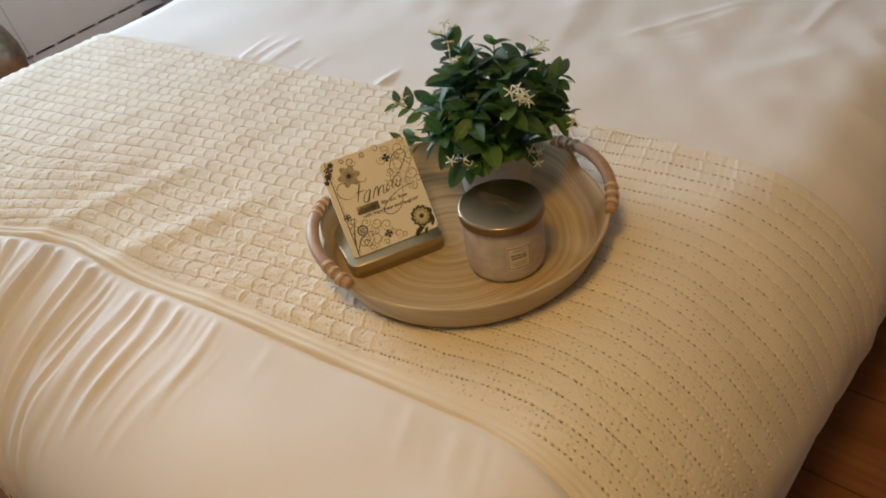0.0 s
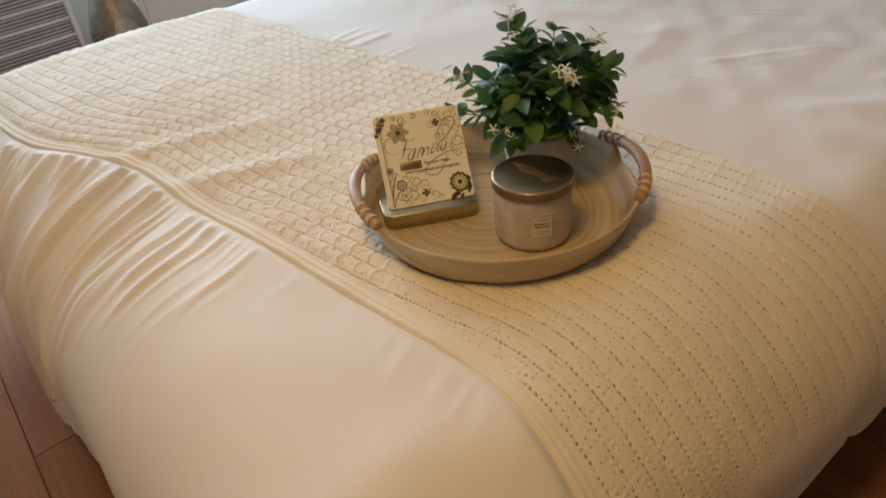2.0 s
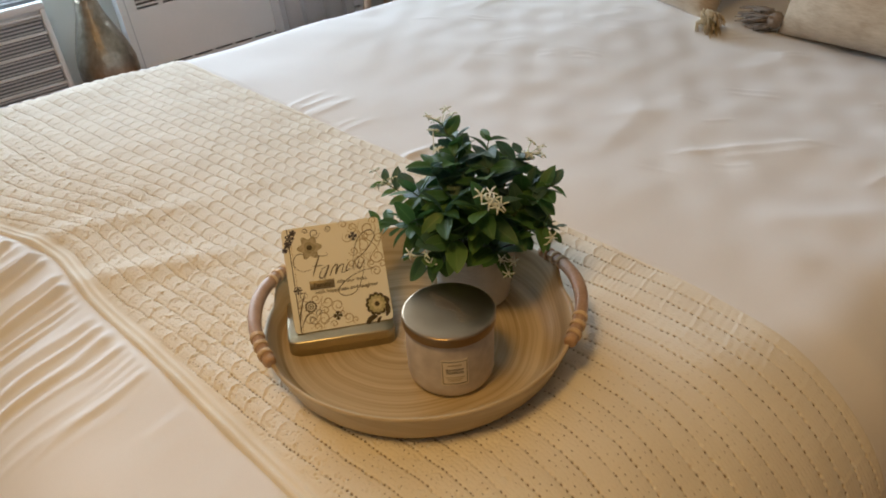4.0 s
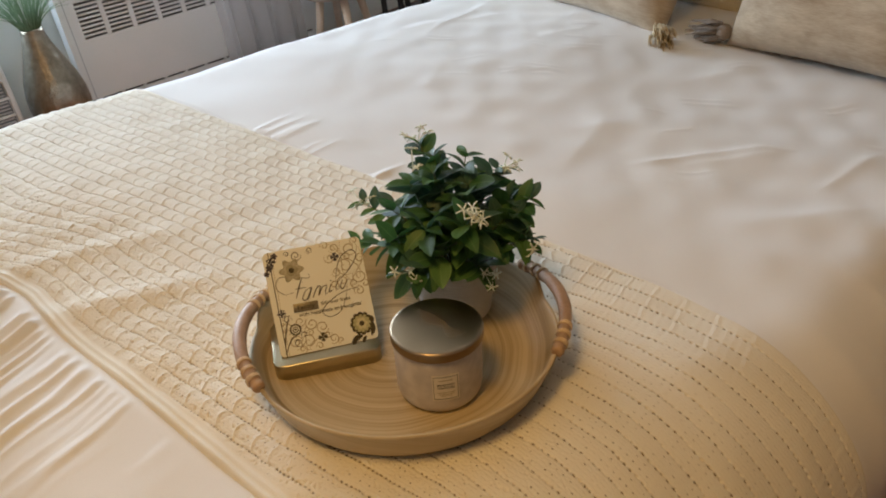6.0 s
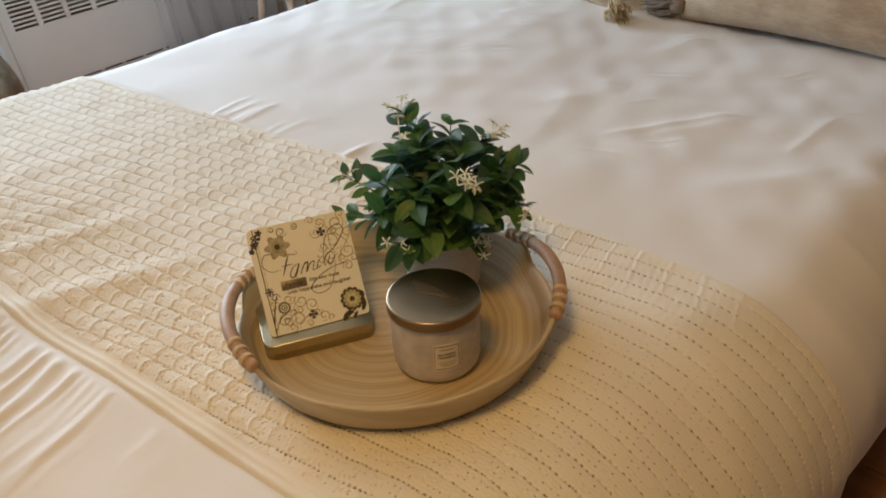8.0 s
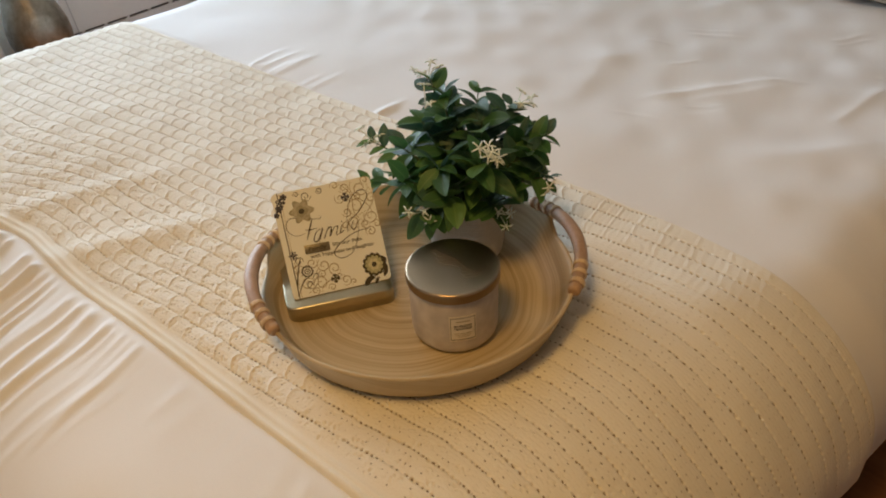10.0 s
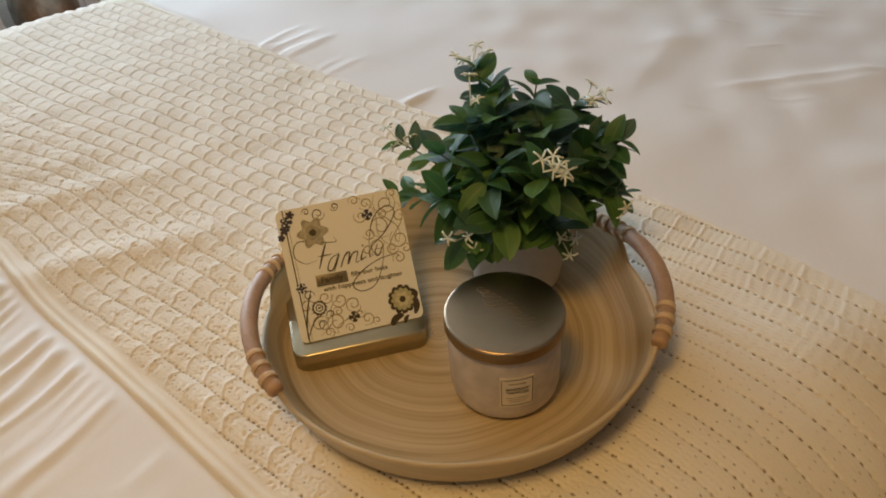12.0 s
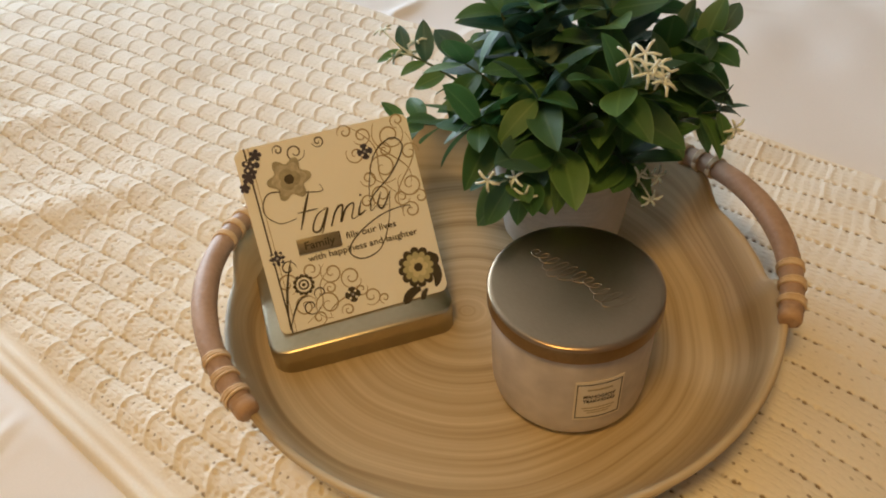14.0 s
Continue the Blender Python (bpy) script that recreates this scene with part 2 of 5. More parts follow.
    h = calc("ADD", calc("MULTIPLY", calc("ADD", calc("MULTIPLY", stitch, 0.18), course), knit), calc("MULTIPLY_ADD", fuzz.outputs[0], 0.5, calc("MULTIPLY", open_, -1.5)))
    bp = n.new("ShaderNodeBump")
    bp.inputs["Strength"].default_value, bp.inputs["Distance"].default_value = 0.5, 0.0012
    l.new(h, bp.inputs["Height"])
    l.new(bp.outputs[0], p.inputs["Normal"])
    return m


def bamboo_material():
    """Coiled bamboo strips: wavering rings round the tray's middle under a satin lacquer."""
    m, n, l, p = tree("coiled_bamboo")
    tc = n.new("ShaderNodeTexCoord")
    warp = n.new("ShaderNodeTexNoise")
    warp.inputs["Scale"].default_value, warp.inputs["Detail"].default_value = 5, 2
    l.new(tc.outputs["Object"], warp.inputs["Vector"])
    vm = n.new("ShaderNodeVectorMath")
    vm.operation = "MULTIPLY_ADD"
    l.new(warp.outputs["Color"], vm.inputs[0])
    vm.inputs[1].default_value = (0.026, 0.026, 0.0)
    l.new(tc.outputs["Object"], vm.inputs[2])
    flat = n.new("ShaderNodeVectorMath")
    flat.operation = "MULTIPLY"
    l.new(vm.outputs[0], flat.inputs[0])
    flat.inputs[1].default_value = (1, 1, 0)
    length = n.new("ShaderNodeVectorMath")
    length.operation = "LENGTH"
    l.new(flat.outputs[0], length.inputs[0])
    comb = n.new("ShaderNodeCombineXYZ")
    l.new(length.outputs["Value"], comb.inputs[0])
    # strips: long streaks along the coil, from two scales of noise over the radius
    ns = []
    for sc, det in ((110, 5), (420, 3)):
        a = n.new("ShaderNodeVectorMath")
        a.operation = "MULTIPLY_ADD"
        l.new(tc.outputs["Object"], a.inputs[0])
        a.inputs[1].default_value = (0.016, 0.016, 0.03)
        l.new(comb.outputs[0], a.inputs[2])
        t = n.new("ShaderNodeTexNoise")
        t.inputs["Scale"].default_value, t.inputs["Detail"].default_value = sc, det
        l.new(a.outputs[0], t.inputs["Vector"])
        ns.append(t)
    s = n.new("ShaderNodeMath")
    s.operation = "MULTIPLY_ADD"
    l.new(ns[1].outputs[0], s.inputs[0])
    s.inputs[1].default_value = 0.36
    l.new(ns[0].outputs[0], s.inputs[2])
    ramp = n.new("ShaderNodeValToRGB")
    e = ramp.color_ramp.elements
    e[0].position, e[0].color = 0.44, (0.255, 0.185, 0.095, 1)
    e[1].position, e[1].color = 0.86, (0.59, 0.485, 0.315, 1)
    mid = ramp.color_ramp.elements.new(0.60)
    mid.color = (0.445, 0.345, 0.20, 1)
    l.new(s.outputs[0], ramp.inputs[0])
    l.new(ramp.outputs[0], p.inputs["Base Color"])
    p.inputs["Roughness"].default_value, p.inputs["Coat Weight"].default_value, p.inputs["Coat Roughness"].default_value = 0.5, 0.04, 0.40
    bp = n.new("ShaderNodeBump")
    bp.inputs["Strength"].default_value, bp.inputs["Distance"].default_value = 0.35, 0.0012
    l.new(s.outputs[0], bp.inputs["Height"])
    l.new(bp.outputs[0], p.inputs["Normal"])
    return m


def leaf_material(name, dark, light):
    """Leaf with a pale midrib and side veins, shiny above, a little light passing through."""
    m, n, l, p = tree(name)
    uv = n.new("ShaderNodeUVMap")
    sep = n.new("ShaderNodeSeparateXYZ")
    l.new(uv.outputs[0], sep.inputs[0])
    ab = n.new("ShaderNodeMath")
    ab.operation = "ABSOLUTE"
    l.new(sep.outputs[1], ab.inputs[0])
    rib = n.new("ShaderNodeMapRange")
    rib.inputs[1].default_value, rib.inputs[2].default_value, rib.inputs[3].default_value, rib.inputs[4].default_value = 0.02, 0.12, 0.38, 0.0
    l.new(ab.outputs[0], rib.inputs[0])
    edge = n.new("ShaderNodeMapRange")
    edge.inputs[1].default_value, edge.inputs[2].default_value, edge.inputs[3].default_value, edge.inputs[4].default_value = 0.82, 1.0, 0.0, 0.45
    l.new(ab.outputs[0], edge.inputs[0])
    info = n.new("ShaderNodeObjectInfo")
    tc = n.new("ShaderNodeTexCoord")
    noi = n.new("ShaderNodeTexNoise")
    noi.inputs["Scale"].default_value = 70
    l.new(tc.outputs["Object"], noi.inputs["Vector"])
    f = n.new("ShaderNodeMath")
    f.operation = "MULTIPLY_ADD"
    l.new(info.outputs["Random"], f.inputs[0])
    f.inputs[1].default_value = 0.6
    g = n.new("ShaderNodeMath")
    g.operation = "MULTIPLY"
    l.new(noi.outputs[0], g.inputs[0])
    g.inputs[1].default_value = 0.4
    l.new(g.outputs[0], f.inputs[2])
    mix = n.new("ShaderNodeMix")
    mix.data_type = "RGBA"
    l.new(f.outputs[0], mix.inputs[0])
    mix.inputs[6].default_value, mix.inputs[7].default_value = (*dark, 1), (*light, 1)
    mx = n.new("ShaderNodeMath")
    mx.operation = "MAXIMUM"
    l.new(rib.outputs[0], mx.inputs[0])
    l.new(edge.outputs[0], mx.inputs[1])
    mix2 = n.new("ShaderNodeMix")
    mix2.data_type = "RGBA"
    l.new(mx.outputs[0], mix2.inputs[0])
    l.new(mix.outputs[2], mix2.inputs[6])
    mix2.inputs[7].default_value = (light[0] * 1.6 + 0.03, light[1] * 1.35 + 0.03, light[2] * 1.4 + 0.02, 1)
    l.new(mix2.outputs[2], p.inputs["Base Color"])
    p.inputs["Roughness"].default_value = 0.42
    through_leaf = n.new("ShaderNodeBsdfTranslucent")
    l.new(mix2.outputs[2], through_leaf.inputs[0])
    both = n.new("ShaderNodeMixShader")
    both.inputs[0].default_value = 0.28
    l.new(p.outputs[0], both.inputs[1])
    l.new(through_leaf.outputs[0], both.inputs[2])
    l.new(both.outputs[0], n["Material Output"].inputs[0])
    bp = n.new("ShaderNodeBump")
    bp.inputs["Strength"].default_value, bp.inputs["Distance"].default_value = 0.3, 0.001
    l.new(noi.outputs[0], bp.inputs["Height"])
    l.new(bp.outputs[0], p.inputs["Normal"])
    return m


def sheer_material():
    m, n, l, p = tree("sheer_voile")
    out = n["Material Output"]
    tr = n.new("ShaderNodeBsdfTransparent")
    tl = n.new("ShaderNodeBsdfTranslucent")
    tl.inputs[0].default_value = (0.72, 0.72, 0.74, 1)
    p.inputs["Base Color"].default_value, p.inputs["Roughness"].default_value = (0.72, 0.71, 0.72, 1), 0.9
    a, b = n.new("ShaderNodeMixShader"), n.new("ShaderNodeMixShader")
    tc = n.new("ShaderNodeTexCoord")
    noi = n.new("ShaderNodeTexNoise")
    noi.inputs["Scale"].default_value = 400
    l.new(tc.outputs["Object"], noi.inputs["Vector"])
    rg = n.new("ShaderNodeMapRange")
    rg.inputs[3].default_value, rg.inputs[4].default_value = 0.50, 0.75
    l.new(noi.outputs[0], rg.inputs[0])
    a.inputs[0].default_value = 0.5
    l.new(p.outputs[0], a.inputs[1])
    l.new(tl.outputs[0], a.inputs[2])
    l.new(rg.outputs[0], b.inputs[0])
    l.new(tr.outputs[0], b.inputs[1])
    l.new(a.outputs[0], b.inputs[2])
    l.new(b.outputs[0], out.inputs[0])
    return m


def glass_material():
    m, n, l, p = tree("clear_glass")
    p.inputs["Base Color"].default_value = (0.92, 0.96, 0.95, 1)
    p.inputs["Roughness"].default_value, p.inputs["Transmission Weight"].default_value, p.inputs["IOR"].default_value = 0.02, 1.0, 1.45
    return m


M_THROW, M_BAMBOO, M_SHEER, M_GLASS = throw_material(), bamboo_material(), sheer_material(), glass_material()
M_LEAF_D = leaf_material("dark_green_leaf", (0.036, 0.090, 0.066), (0.066, 0.156, 0.094))
M_LEAF_M = leaf_material("mid_green_leaf", (0.036, 0.115, 0.038), (0.075, 0.190, 0.058))
M_LEAF_L = leaf_material("lighter_green_leaf", (0.070, 0.180, 0.050), (0.130, 0.270, 0.080))


# ---- building helpers ----
def mesh_of(name, bm, material, smooth=True):
    me = bpy.data.meshes.new(name)
    bm.to_mesh(me)
    bm.free()
    me.materials.append(material)
    if smooth:
        me.shade_smooth()
    return me


def part(name, bm, material, parent=None, label="", smooth=True):
    ob = new(name, mesh_of(name, bm, material, smooth))
    ob.parent = parent
    return tagged(ob, label)


def thing(name, m, label, category, group="", kind=""):
    ob = new(name)
    ob.matrix_world = m
    ob.empty_display_size = 0.05
    return tagged(ob, label, category, group, kind)


def box(sx, sy, sz, centre=(0, 0, 0), bevel=0.0, segments=2, bm=None):
    """A bevelled block, added to bm where one is given."""
    b = bmesh.new()
    bmesh.ops.create_cube(b, size=1, matrix=Matrix.Translation(centre) @ Matrix.Diagonal((sx, sy, sz, 1)))
    if bevel:
        bmesh.ops.bevel(b, geom=b.edges[:], offset=bevel, segments=segments, profile=0.5, affect="EDGES")
    return joined(bm, b)


def joined(bm, b):
    if bm is None:
        return b
    me = bpy.data.meshes.new("scratch")
    b.to_mesh(me)
    b.free()
    bm.from_mesh(me)
    bpy.data.meshes.remove(me)
    return bm


def lathe(profile, steps=48, bm=None, wobble=None):
    """Turns (radius, height) pairs round z."""
    b = bmesh.new()
    rings = []
    for k, (r, z) in enumerate(profile):
        if r < 1e-6:
            rings.append([b.verts.new((0, 0, z))])
            continue
        ring = []
        for i in range(steps):
            a = 2 * math.pi * i / steps
            rr, zz = wobble(r, z, a, k) if wobble else (r, z)
            ring.append(b.verts.new((rr * math.cos(a), rr * math.sin(a), zz)))
        rings.append(ring)
    for p, q in zip(rings, rings[1:]):
        for i in range(steps):
            j = (i + 1) % steps
            if len(p) == 1 and len(q) > 1:
                b.faces.new((p[0], q[j], q[i]))
            elif len(q) == 1 and len(p) > 1:
                b.faces.new((p[i], p[j], q[0]))
            elif len(p) > 1:
                b.faces.new((p[i], p[j], q[j], q[i]))
    bmesh.ops.recalc_face_normals(b, faces=b.faces[:])
    return joined(bm, b)


def tube(points, radius, sides=8, bm=None, caps=True):
    """A round rod along points; radius a number or a function of 0..1."""
    b = bmesh.new()
    pts = [Vector(p) for p in points]
    rings = []
    up = Vector((0.13, 0.21, 0.97))
    for i, p in enumerate(pts):
        d = (pts[min(i + 1, len(pts) - 1)] - pts[max(i - 1, 0)]).normalized()
        x = d.cross(up)
        if x.length < 1e-3:
            x = d.cross(Vector((1, 0, 0)))
        x.normalize()
        y = d.cross(x)
        r = radius(i / (len(pts) - 1)) if callable(radius) else radius
        rings.append([b.verts.new(p + r * (math.cos(2 * math.pi * k / sides) * x + math.sin(2 * math.pi * k / sides) * y)) for k in range(sides)])
    for p, q in zip(rings, rings[1:]):
        for k in range(sides):
            b.faces.new((p[k], p[(k + 1) % sides], q[(k + 1) % sides], q[k]))
    if caps:
        b.faces.new(rings[0][::-1])
        b.faces.new(rings[-1])
    bmesh.ops.recalc_face_normals(b, faces=b.faces[:])
    return joined(bm, b)


def grid_mesh(name, pos, material, uv=None):
    """A mesh over an array of points, rows by columns."""
    ny, nx, _ = pos.shape
    idx = np.arange(nx * ny).reshape(ny, nx)
    faces = np.stack([idx[:-1, :-1], idx[:-1, 1:], idx[1:, 1:], idx[1:, :-1]], -1).reshape(-1, 4)
    me = bpy.data.meshes.new(name)
    me.vertices.add(nx * ny)
    me.vertices.foreach_set("co", pos.reshape(-1).astype(np.float32))
    me.loops.add(faces.size)
    me.loops.foreach_set("vertex_index", faces.reshape(-1).astype(np.int32))
    me.polygons.add(len(faces))
    me.polygons.foreach_set("loop_start", np.arange(0, faces.size, 4, dtype=np.int32))
    if uv is not None:
        layer = me.uv_layers.new(name="UVMap")
        layer.data.foreach_set("uv", uv.reshape(-1, 2)[faces.reshape(-1)].reshape(-1).astype(np.float32))
    me.update(calc_edges=True)
    me.validate()
    me.materials.append(material)
    me.shade_smooth()
    return me


def smooth01(x):
    x = np.clip(x, 0, 1)
    return x * x * (3 - 2 * x)


def soft_noise(u, v, scale, seed):
    """Smooth noise over arrays, from a few crossing waves."""
    rng = np.random.default_rng(seed)
    out = np.zeros_like(u)
    for _ in range(9):
        a, ph = rng.uniform(0, 2 * math.pi, 2)
        k = rng.uniform(0.5, 1.5) * 2 * math.pi / scale
        out += np.sin(k * (u * math.cos(a) + v * math.sin(a)) + ph)
    return out / 4.0


# ---- the room ----
X0, X1, Y0, Y1, H = -3.10, 2.30, -2.40, 2.50, 2.50
WIN = (-0.70, 1.60, 0.62, 2.15)
floor = part("floor", box(X1 - X0 + 0.4, Y1 - Y0 + 0.4, 0.10, ((X0 + X1) / 2, (Y0 + Y1) / 2, -0.063)), M_DARK)
tagged(floor, "reddish-brown wooden plank floor", "floor", kind="structure")
ceiling = part("ceiling", box(X1 - X0 + 0.4, Y1 - Y0 + 0.4, 0.10, ((X0 + X1) / 2, (Y0 + Y1) / 2, H + 0.05), 0.004), M_CEIL)
tagged(ceiling, "plain tan ceiling, its tone chosen for the bounced light", "ceiling", kind="structure")
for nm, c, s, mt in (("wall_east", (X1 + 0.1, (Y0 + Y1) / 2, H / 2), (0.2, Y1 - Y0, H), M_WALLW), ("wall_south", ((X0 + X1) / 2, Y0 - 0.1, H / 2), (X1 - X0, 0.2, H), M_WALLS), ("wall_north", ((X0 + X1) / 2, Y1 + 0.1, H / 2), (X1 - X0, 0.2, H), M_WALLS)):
    tagged(part(nm, box(*s, c), mt, smooth=False), "plain bedroom wall, its tone chosen for the bounced light", "wall", kind="structure")
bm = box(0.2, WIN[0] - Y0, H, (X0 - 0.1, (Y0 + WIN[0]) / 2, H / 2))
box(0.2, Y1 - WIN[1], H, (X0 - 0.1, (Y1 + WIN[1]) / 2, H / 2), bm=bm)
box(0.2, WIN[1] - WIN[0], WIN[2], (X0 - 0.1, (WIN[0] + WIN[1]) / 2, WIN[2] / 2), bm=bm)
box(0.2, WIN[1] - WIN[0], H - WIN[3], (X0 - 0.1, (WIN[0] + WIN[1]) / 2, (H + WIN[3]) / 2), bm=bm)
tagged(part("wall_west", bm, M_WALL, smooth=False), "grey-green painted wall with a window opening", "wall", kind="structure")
window = thing("window_1", pose(X0, 0, 0), "white framed window above the radiator", "window", kind="structure")
bm = box(0.06, 0.06, WIN[3] - WIN[2], (-0.12, WIN[0] + 0.03, (WIN[2] + WIN[3]) / 2), 0.004)
box(0.06, 0.06, WIN[3] - WIN[2], (-0.12, WIN[1] - 0.03, (WIN[2] + WIN[3]) / 2), 0.004, bm=bm)
box(0.06, WIN[1] - WIN[0] - 0.12, 0.06, (-0.12, (WIN[0] + WIN[1]) / 2, WIN[2] + 0.03), 0.004, bm=bm)
box(0.06, WIN[1] - WIN[0] - 0.12, 0.06, (-0.12, (WIN[0] + WIN[1]) / 2, WIN[3] - 0.03), 0.004, bm=bm)
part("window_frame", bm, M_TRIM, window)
pane = part("pane", box(0.006, WIN[1] - WIN[0] - 0.13, WIN[3] - WIN[2] - 0.13, (-0.12, (WIN[0] + WIN[1]) / 2, (WIN[2] + WIN[3]) / 2)), M_GLASS, window)
pane.visible_shadow = False


# ---- the bed ----
BX0, BX1, BY0, BY1, R, TOP = -1.23, 0.222, -0.37, 1.95, 0.205, 0.612
SLOPE = math.radians(8.5)


def cloth(u, v, lift):
    """Flat cloth coordinates laid over the bed: level on top, round at the edges, then hanging."""
    west = BX0 - 0.060 * smooth01((v - 0.15) / 1.0) + 0.045 * smooth01((-0.30 - v) / 0.35)
    cx, cy = np.clip(u, west, BX1), np.clip(v, BY0, BY1)
    dx, dy = u - cx, v - cy
    rho = np.hypot(dx, dy)
    nx, ny = np.where(rho > 1e-9, dx / np.maximum(rho, 1e-9), 0), np.where(rho > 1e-9, dy / np.maximum(rho, 1e-9), 0)
    th = np.clip(rho / R, 0, math.pi / 2)
    out = R * np.sin(th)
    over = np.maximum(rho - R * math.pi / 2, 0)
    drop = R * (1 - np.cos(th)) + over
    top = TOP + 0.006 * soft_noise(u, v, 0.9, 3) * smooth01((np.hypot(u + 0.01, v) - 0.18) / 0.2) - 0.05 * np.maximum(0, -0.10 - v) * (v > BY0 - 0.5) * (1 - 0.5 * smooth01((-0.4 - v) / 0.3))
    top = top + 0.024 * smooth01((v - 0.40) / 0.6) * smooth01((0.1 - u) / 0.9)
    top = top + 0.014 * np.exp(-((v - 0.50) / 0.24) ** 2) * smooth01((-0.6 - u) / 0.5)
    n = np.stack([nx * np.sin(th), ny * np.sin(th), np.cos(th)], -1)
    # hanging cloth folds gently in and out
    sway = over * 0.05 * np.sin(9 * (u * np.abs(ny) + v * np.abs(nx)) + 1.3)
    p = np.stack([cx + nx * (out + sway), cy + ny * (out + sway), top - drop], -1)
    return p + n * np.asarray(lift)[..., None]


def throw_coords(u, v):
    return u * math.cos(SLOPE) + v * math.sin(SLOPE), -u * math.sin(SLOPE) + v * math.cos(SLOPE)


TB0, TB1, TA0, TA1 = -0.248, 0.336, -1.56, 0.472


def shift(a, b):
    """How far the throw's foot edge wanders towards the foot of the bed."""
    return -0.060 * smooth01((-0.56 - a) / 0.34) * smooth01((0.20 - b) / 0.45) + 0.010 * np.sin((a + 0.1) * 9.0) * smooth01((-0.30 - a) / 0.3) * smooth01(-b / 0.2) - 0.042 * smooth01((a - 0.14) / 0.26)


def creases(u, v, rows):
    """Sum of narrow ridges: each from one point to another, with height and width."""
    h = np.zeros_like(u)
    for x0, y0, x1, y1, height, width in rows:
        dx, dy = x1 - x0, y1 - y0
        ln = math.hypot(dx, dy)
        s = ((u - x0) * dx + (v - y0) * dy) / ln ** 2
        d = ((u - x0) * dy - (v - y0) * dx) / ln + 0.005 * np.sin(4 * s + x0 * 40)
        env = smooth01(s / 0.22) * smooth01((1 - s) / 0.35)
        h += height * env * np.exp(-np.abs(d / width) ** 1.6)
    return h


def gathers(u, v):
    """Close soft pleats that leave the throw aslant, run down over the foot of the bed and fade out."""
    a, b = throw_coords(u, v)
    s = np.maximum(TB0 + shift(a, b) - b, 0)
    q = u - 0.085 * (1 - np.exp(-s / 0.13)) + 0.010 * np.sin(s * 11 + u * 5)
    left = smooth01((-0.07 - q) / 0.60)
    h = np.zeros_like(u)
    for pitch, height, seed, grow in ((0.039, 0.0130, 31, 0.9), (0.024, 0.0070, 34, 0.75), (0.064, 0.0085, 37, 1.0)):
        ph = q / pitch + 0.55 * soft_noise(q, 0.30 * s, 0.16, seed)
        crest = (0.5 + 0.5 * np.cos(2 * math.pi * ph)) ** 1.7
        part_ = smooth01(0.45 + 0.75 * soft_noise(q, 0.30 * s, 0.10, seed + 1))
        reach = (0.13 + 0.80 * left) * grow * (0.75 + 0.35 * soft_noise(q, 0 * s, 0.09, seed + 2))
        h += height * crest * part_ * smooth01(s / 0.025) * (1 - smooth01((s / np.maximum(reach, 0.03) - 0.45) / 0.75))
    return h * (0.06 + 0.94 * left)


rng = np.random.default_rng(11)
rows = []
for i in range(16):  # short gathers beside the throw's other edge
    x = rng.uniform(-0.82, -0.26)
    y0 = 0.30 + 0.15 * x
    ln = rng.uniform(0.07, 0.17)
    rows.append((x, y0, x - 0.25 * ln, y0 + ln, rng.uniform(0.0014, 0.0032), rng.uniform(0.007, 0.012)))
for i in range(16):  # slack creases over the top
    x, y = rng.uniform(-1.25, 0.2), rng.uniform(0.45, 1.35)
    a, ln = rng.uniform(0.9, 2.2), rng.uniform(0.12, 0.5)
    rows.append((x, y, x + ln * math.cos(a), y + ln * math.sin(a), rng.uniform(0.0015, 0.0038), rng.uniform(0.014, 0.036)))
for i in range(26):  # fine short wrinkles, mostly in pairs
    x, y = rng.uniform(-1.2, 0.1), rng.uniform(0.55, 1.35)
    a, ln = rng.uniform(0.3, 1.2), rng.uniform(0.05, 0.14)
    for k in range(rng.integers(1, 3)):
        rows.append((x + 0.02 * k, y - 0.015 * k, x + 0.02 * k + ln * math.cos(a), y - 0.015 * k + ln * math.sin(a), rng.uniform(0.0006, 0.0016), rng.uniform(0.006, 0.011)))
for i in range(14):  # soft folds where the side hangs
    y = rng.uniform(-0.3, 1.2)
    rows.append((0.22, y, 0.62, y + rng.uniform(-0.05, 0.05), rng.uniform(0.003, 0.007), rng.uniform(0.02, 0.04)))

us = np.concatenate([np.linspace(BX0 - 0.50, -0.10, 640), np.linspace(-0.098, BX1 + 0.385, 220)])
vs = np.concatenate([np.linspace(BY0 - 0.58, 0.56, 400), np.linspace(0.565, 1.45, 240), np.linspace(1.47, 1.95, 24)])
U, V = np.meshgrid(us, vs)
A_, B_ = throw_coords(U, V)
B_ = B_ - shift(A_, B_)
under = smooth01((B_ - TB0 + 0.01) / 0.03) * smooth01((TB1 + 0.01 - B_) / 0.03) * (A_ < TA1 + 0.088 + 0.115 * smooth01((B_ + 0.04) / 0.37))
lift = (creases(U, V, rows) + gathers(U, V)) * (1 - under) + 0.0030 * soft_noise(U, V, 0.34, 5) * (1 - under) + (0.0005 + 0.0011 * smooth01((V - 0.4) / 0.2)) * soft_noise(U, V, 0.12, 6) * (1 - under) - 0.008 * under
# the hem turns under all round, so that the edge is thick
U, V, lift = np.pad(U, 2, "edge"), np.pad(V, 2, "edge"), np.pad(lift, 2, "edge")
ring = np.ones_like(U)
ring[2:-2, 2:-2] = 0
lift = lift - 0.020 * ring
U[:, 0] += 0.03
U[:, -1] -= 0.03
V[0, :] += 0.03
V[-1, :] -= 0.03
PD = cloth(U + 0.012 * np.sin(V * 13) * smooth01((U - BX1 - 0.15) / 0.15), V, lift)
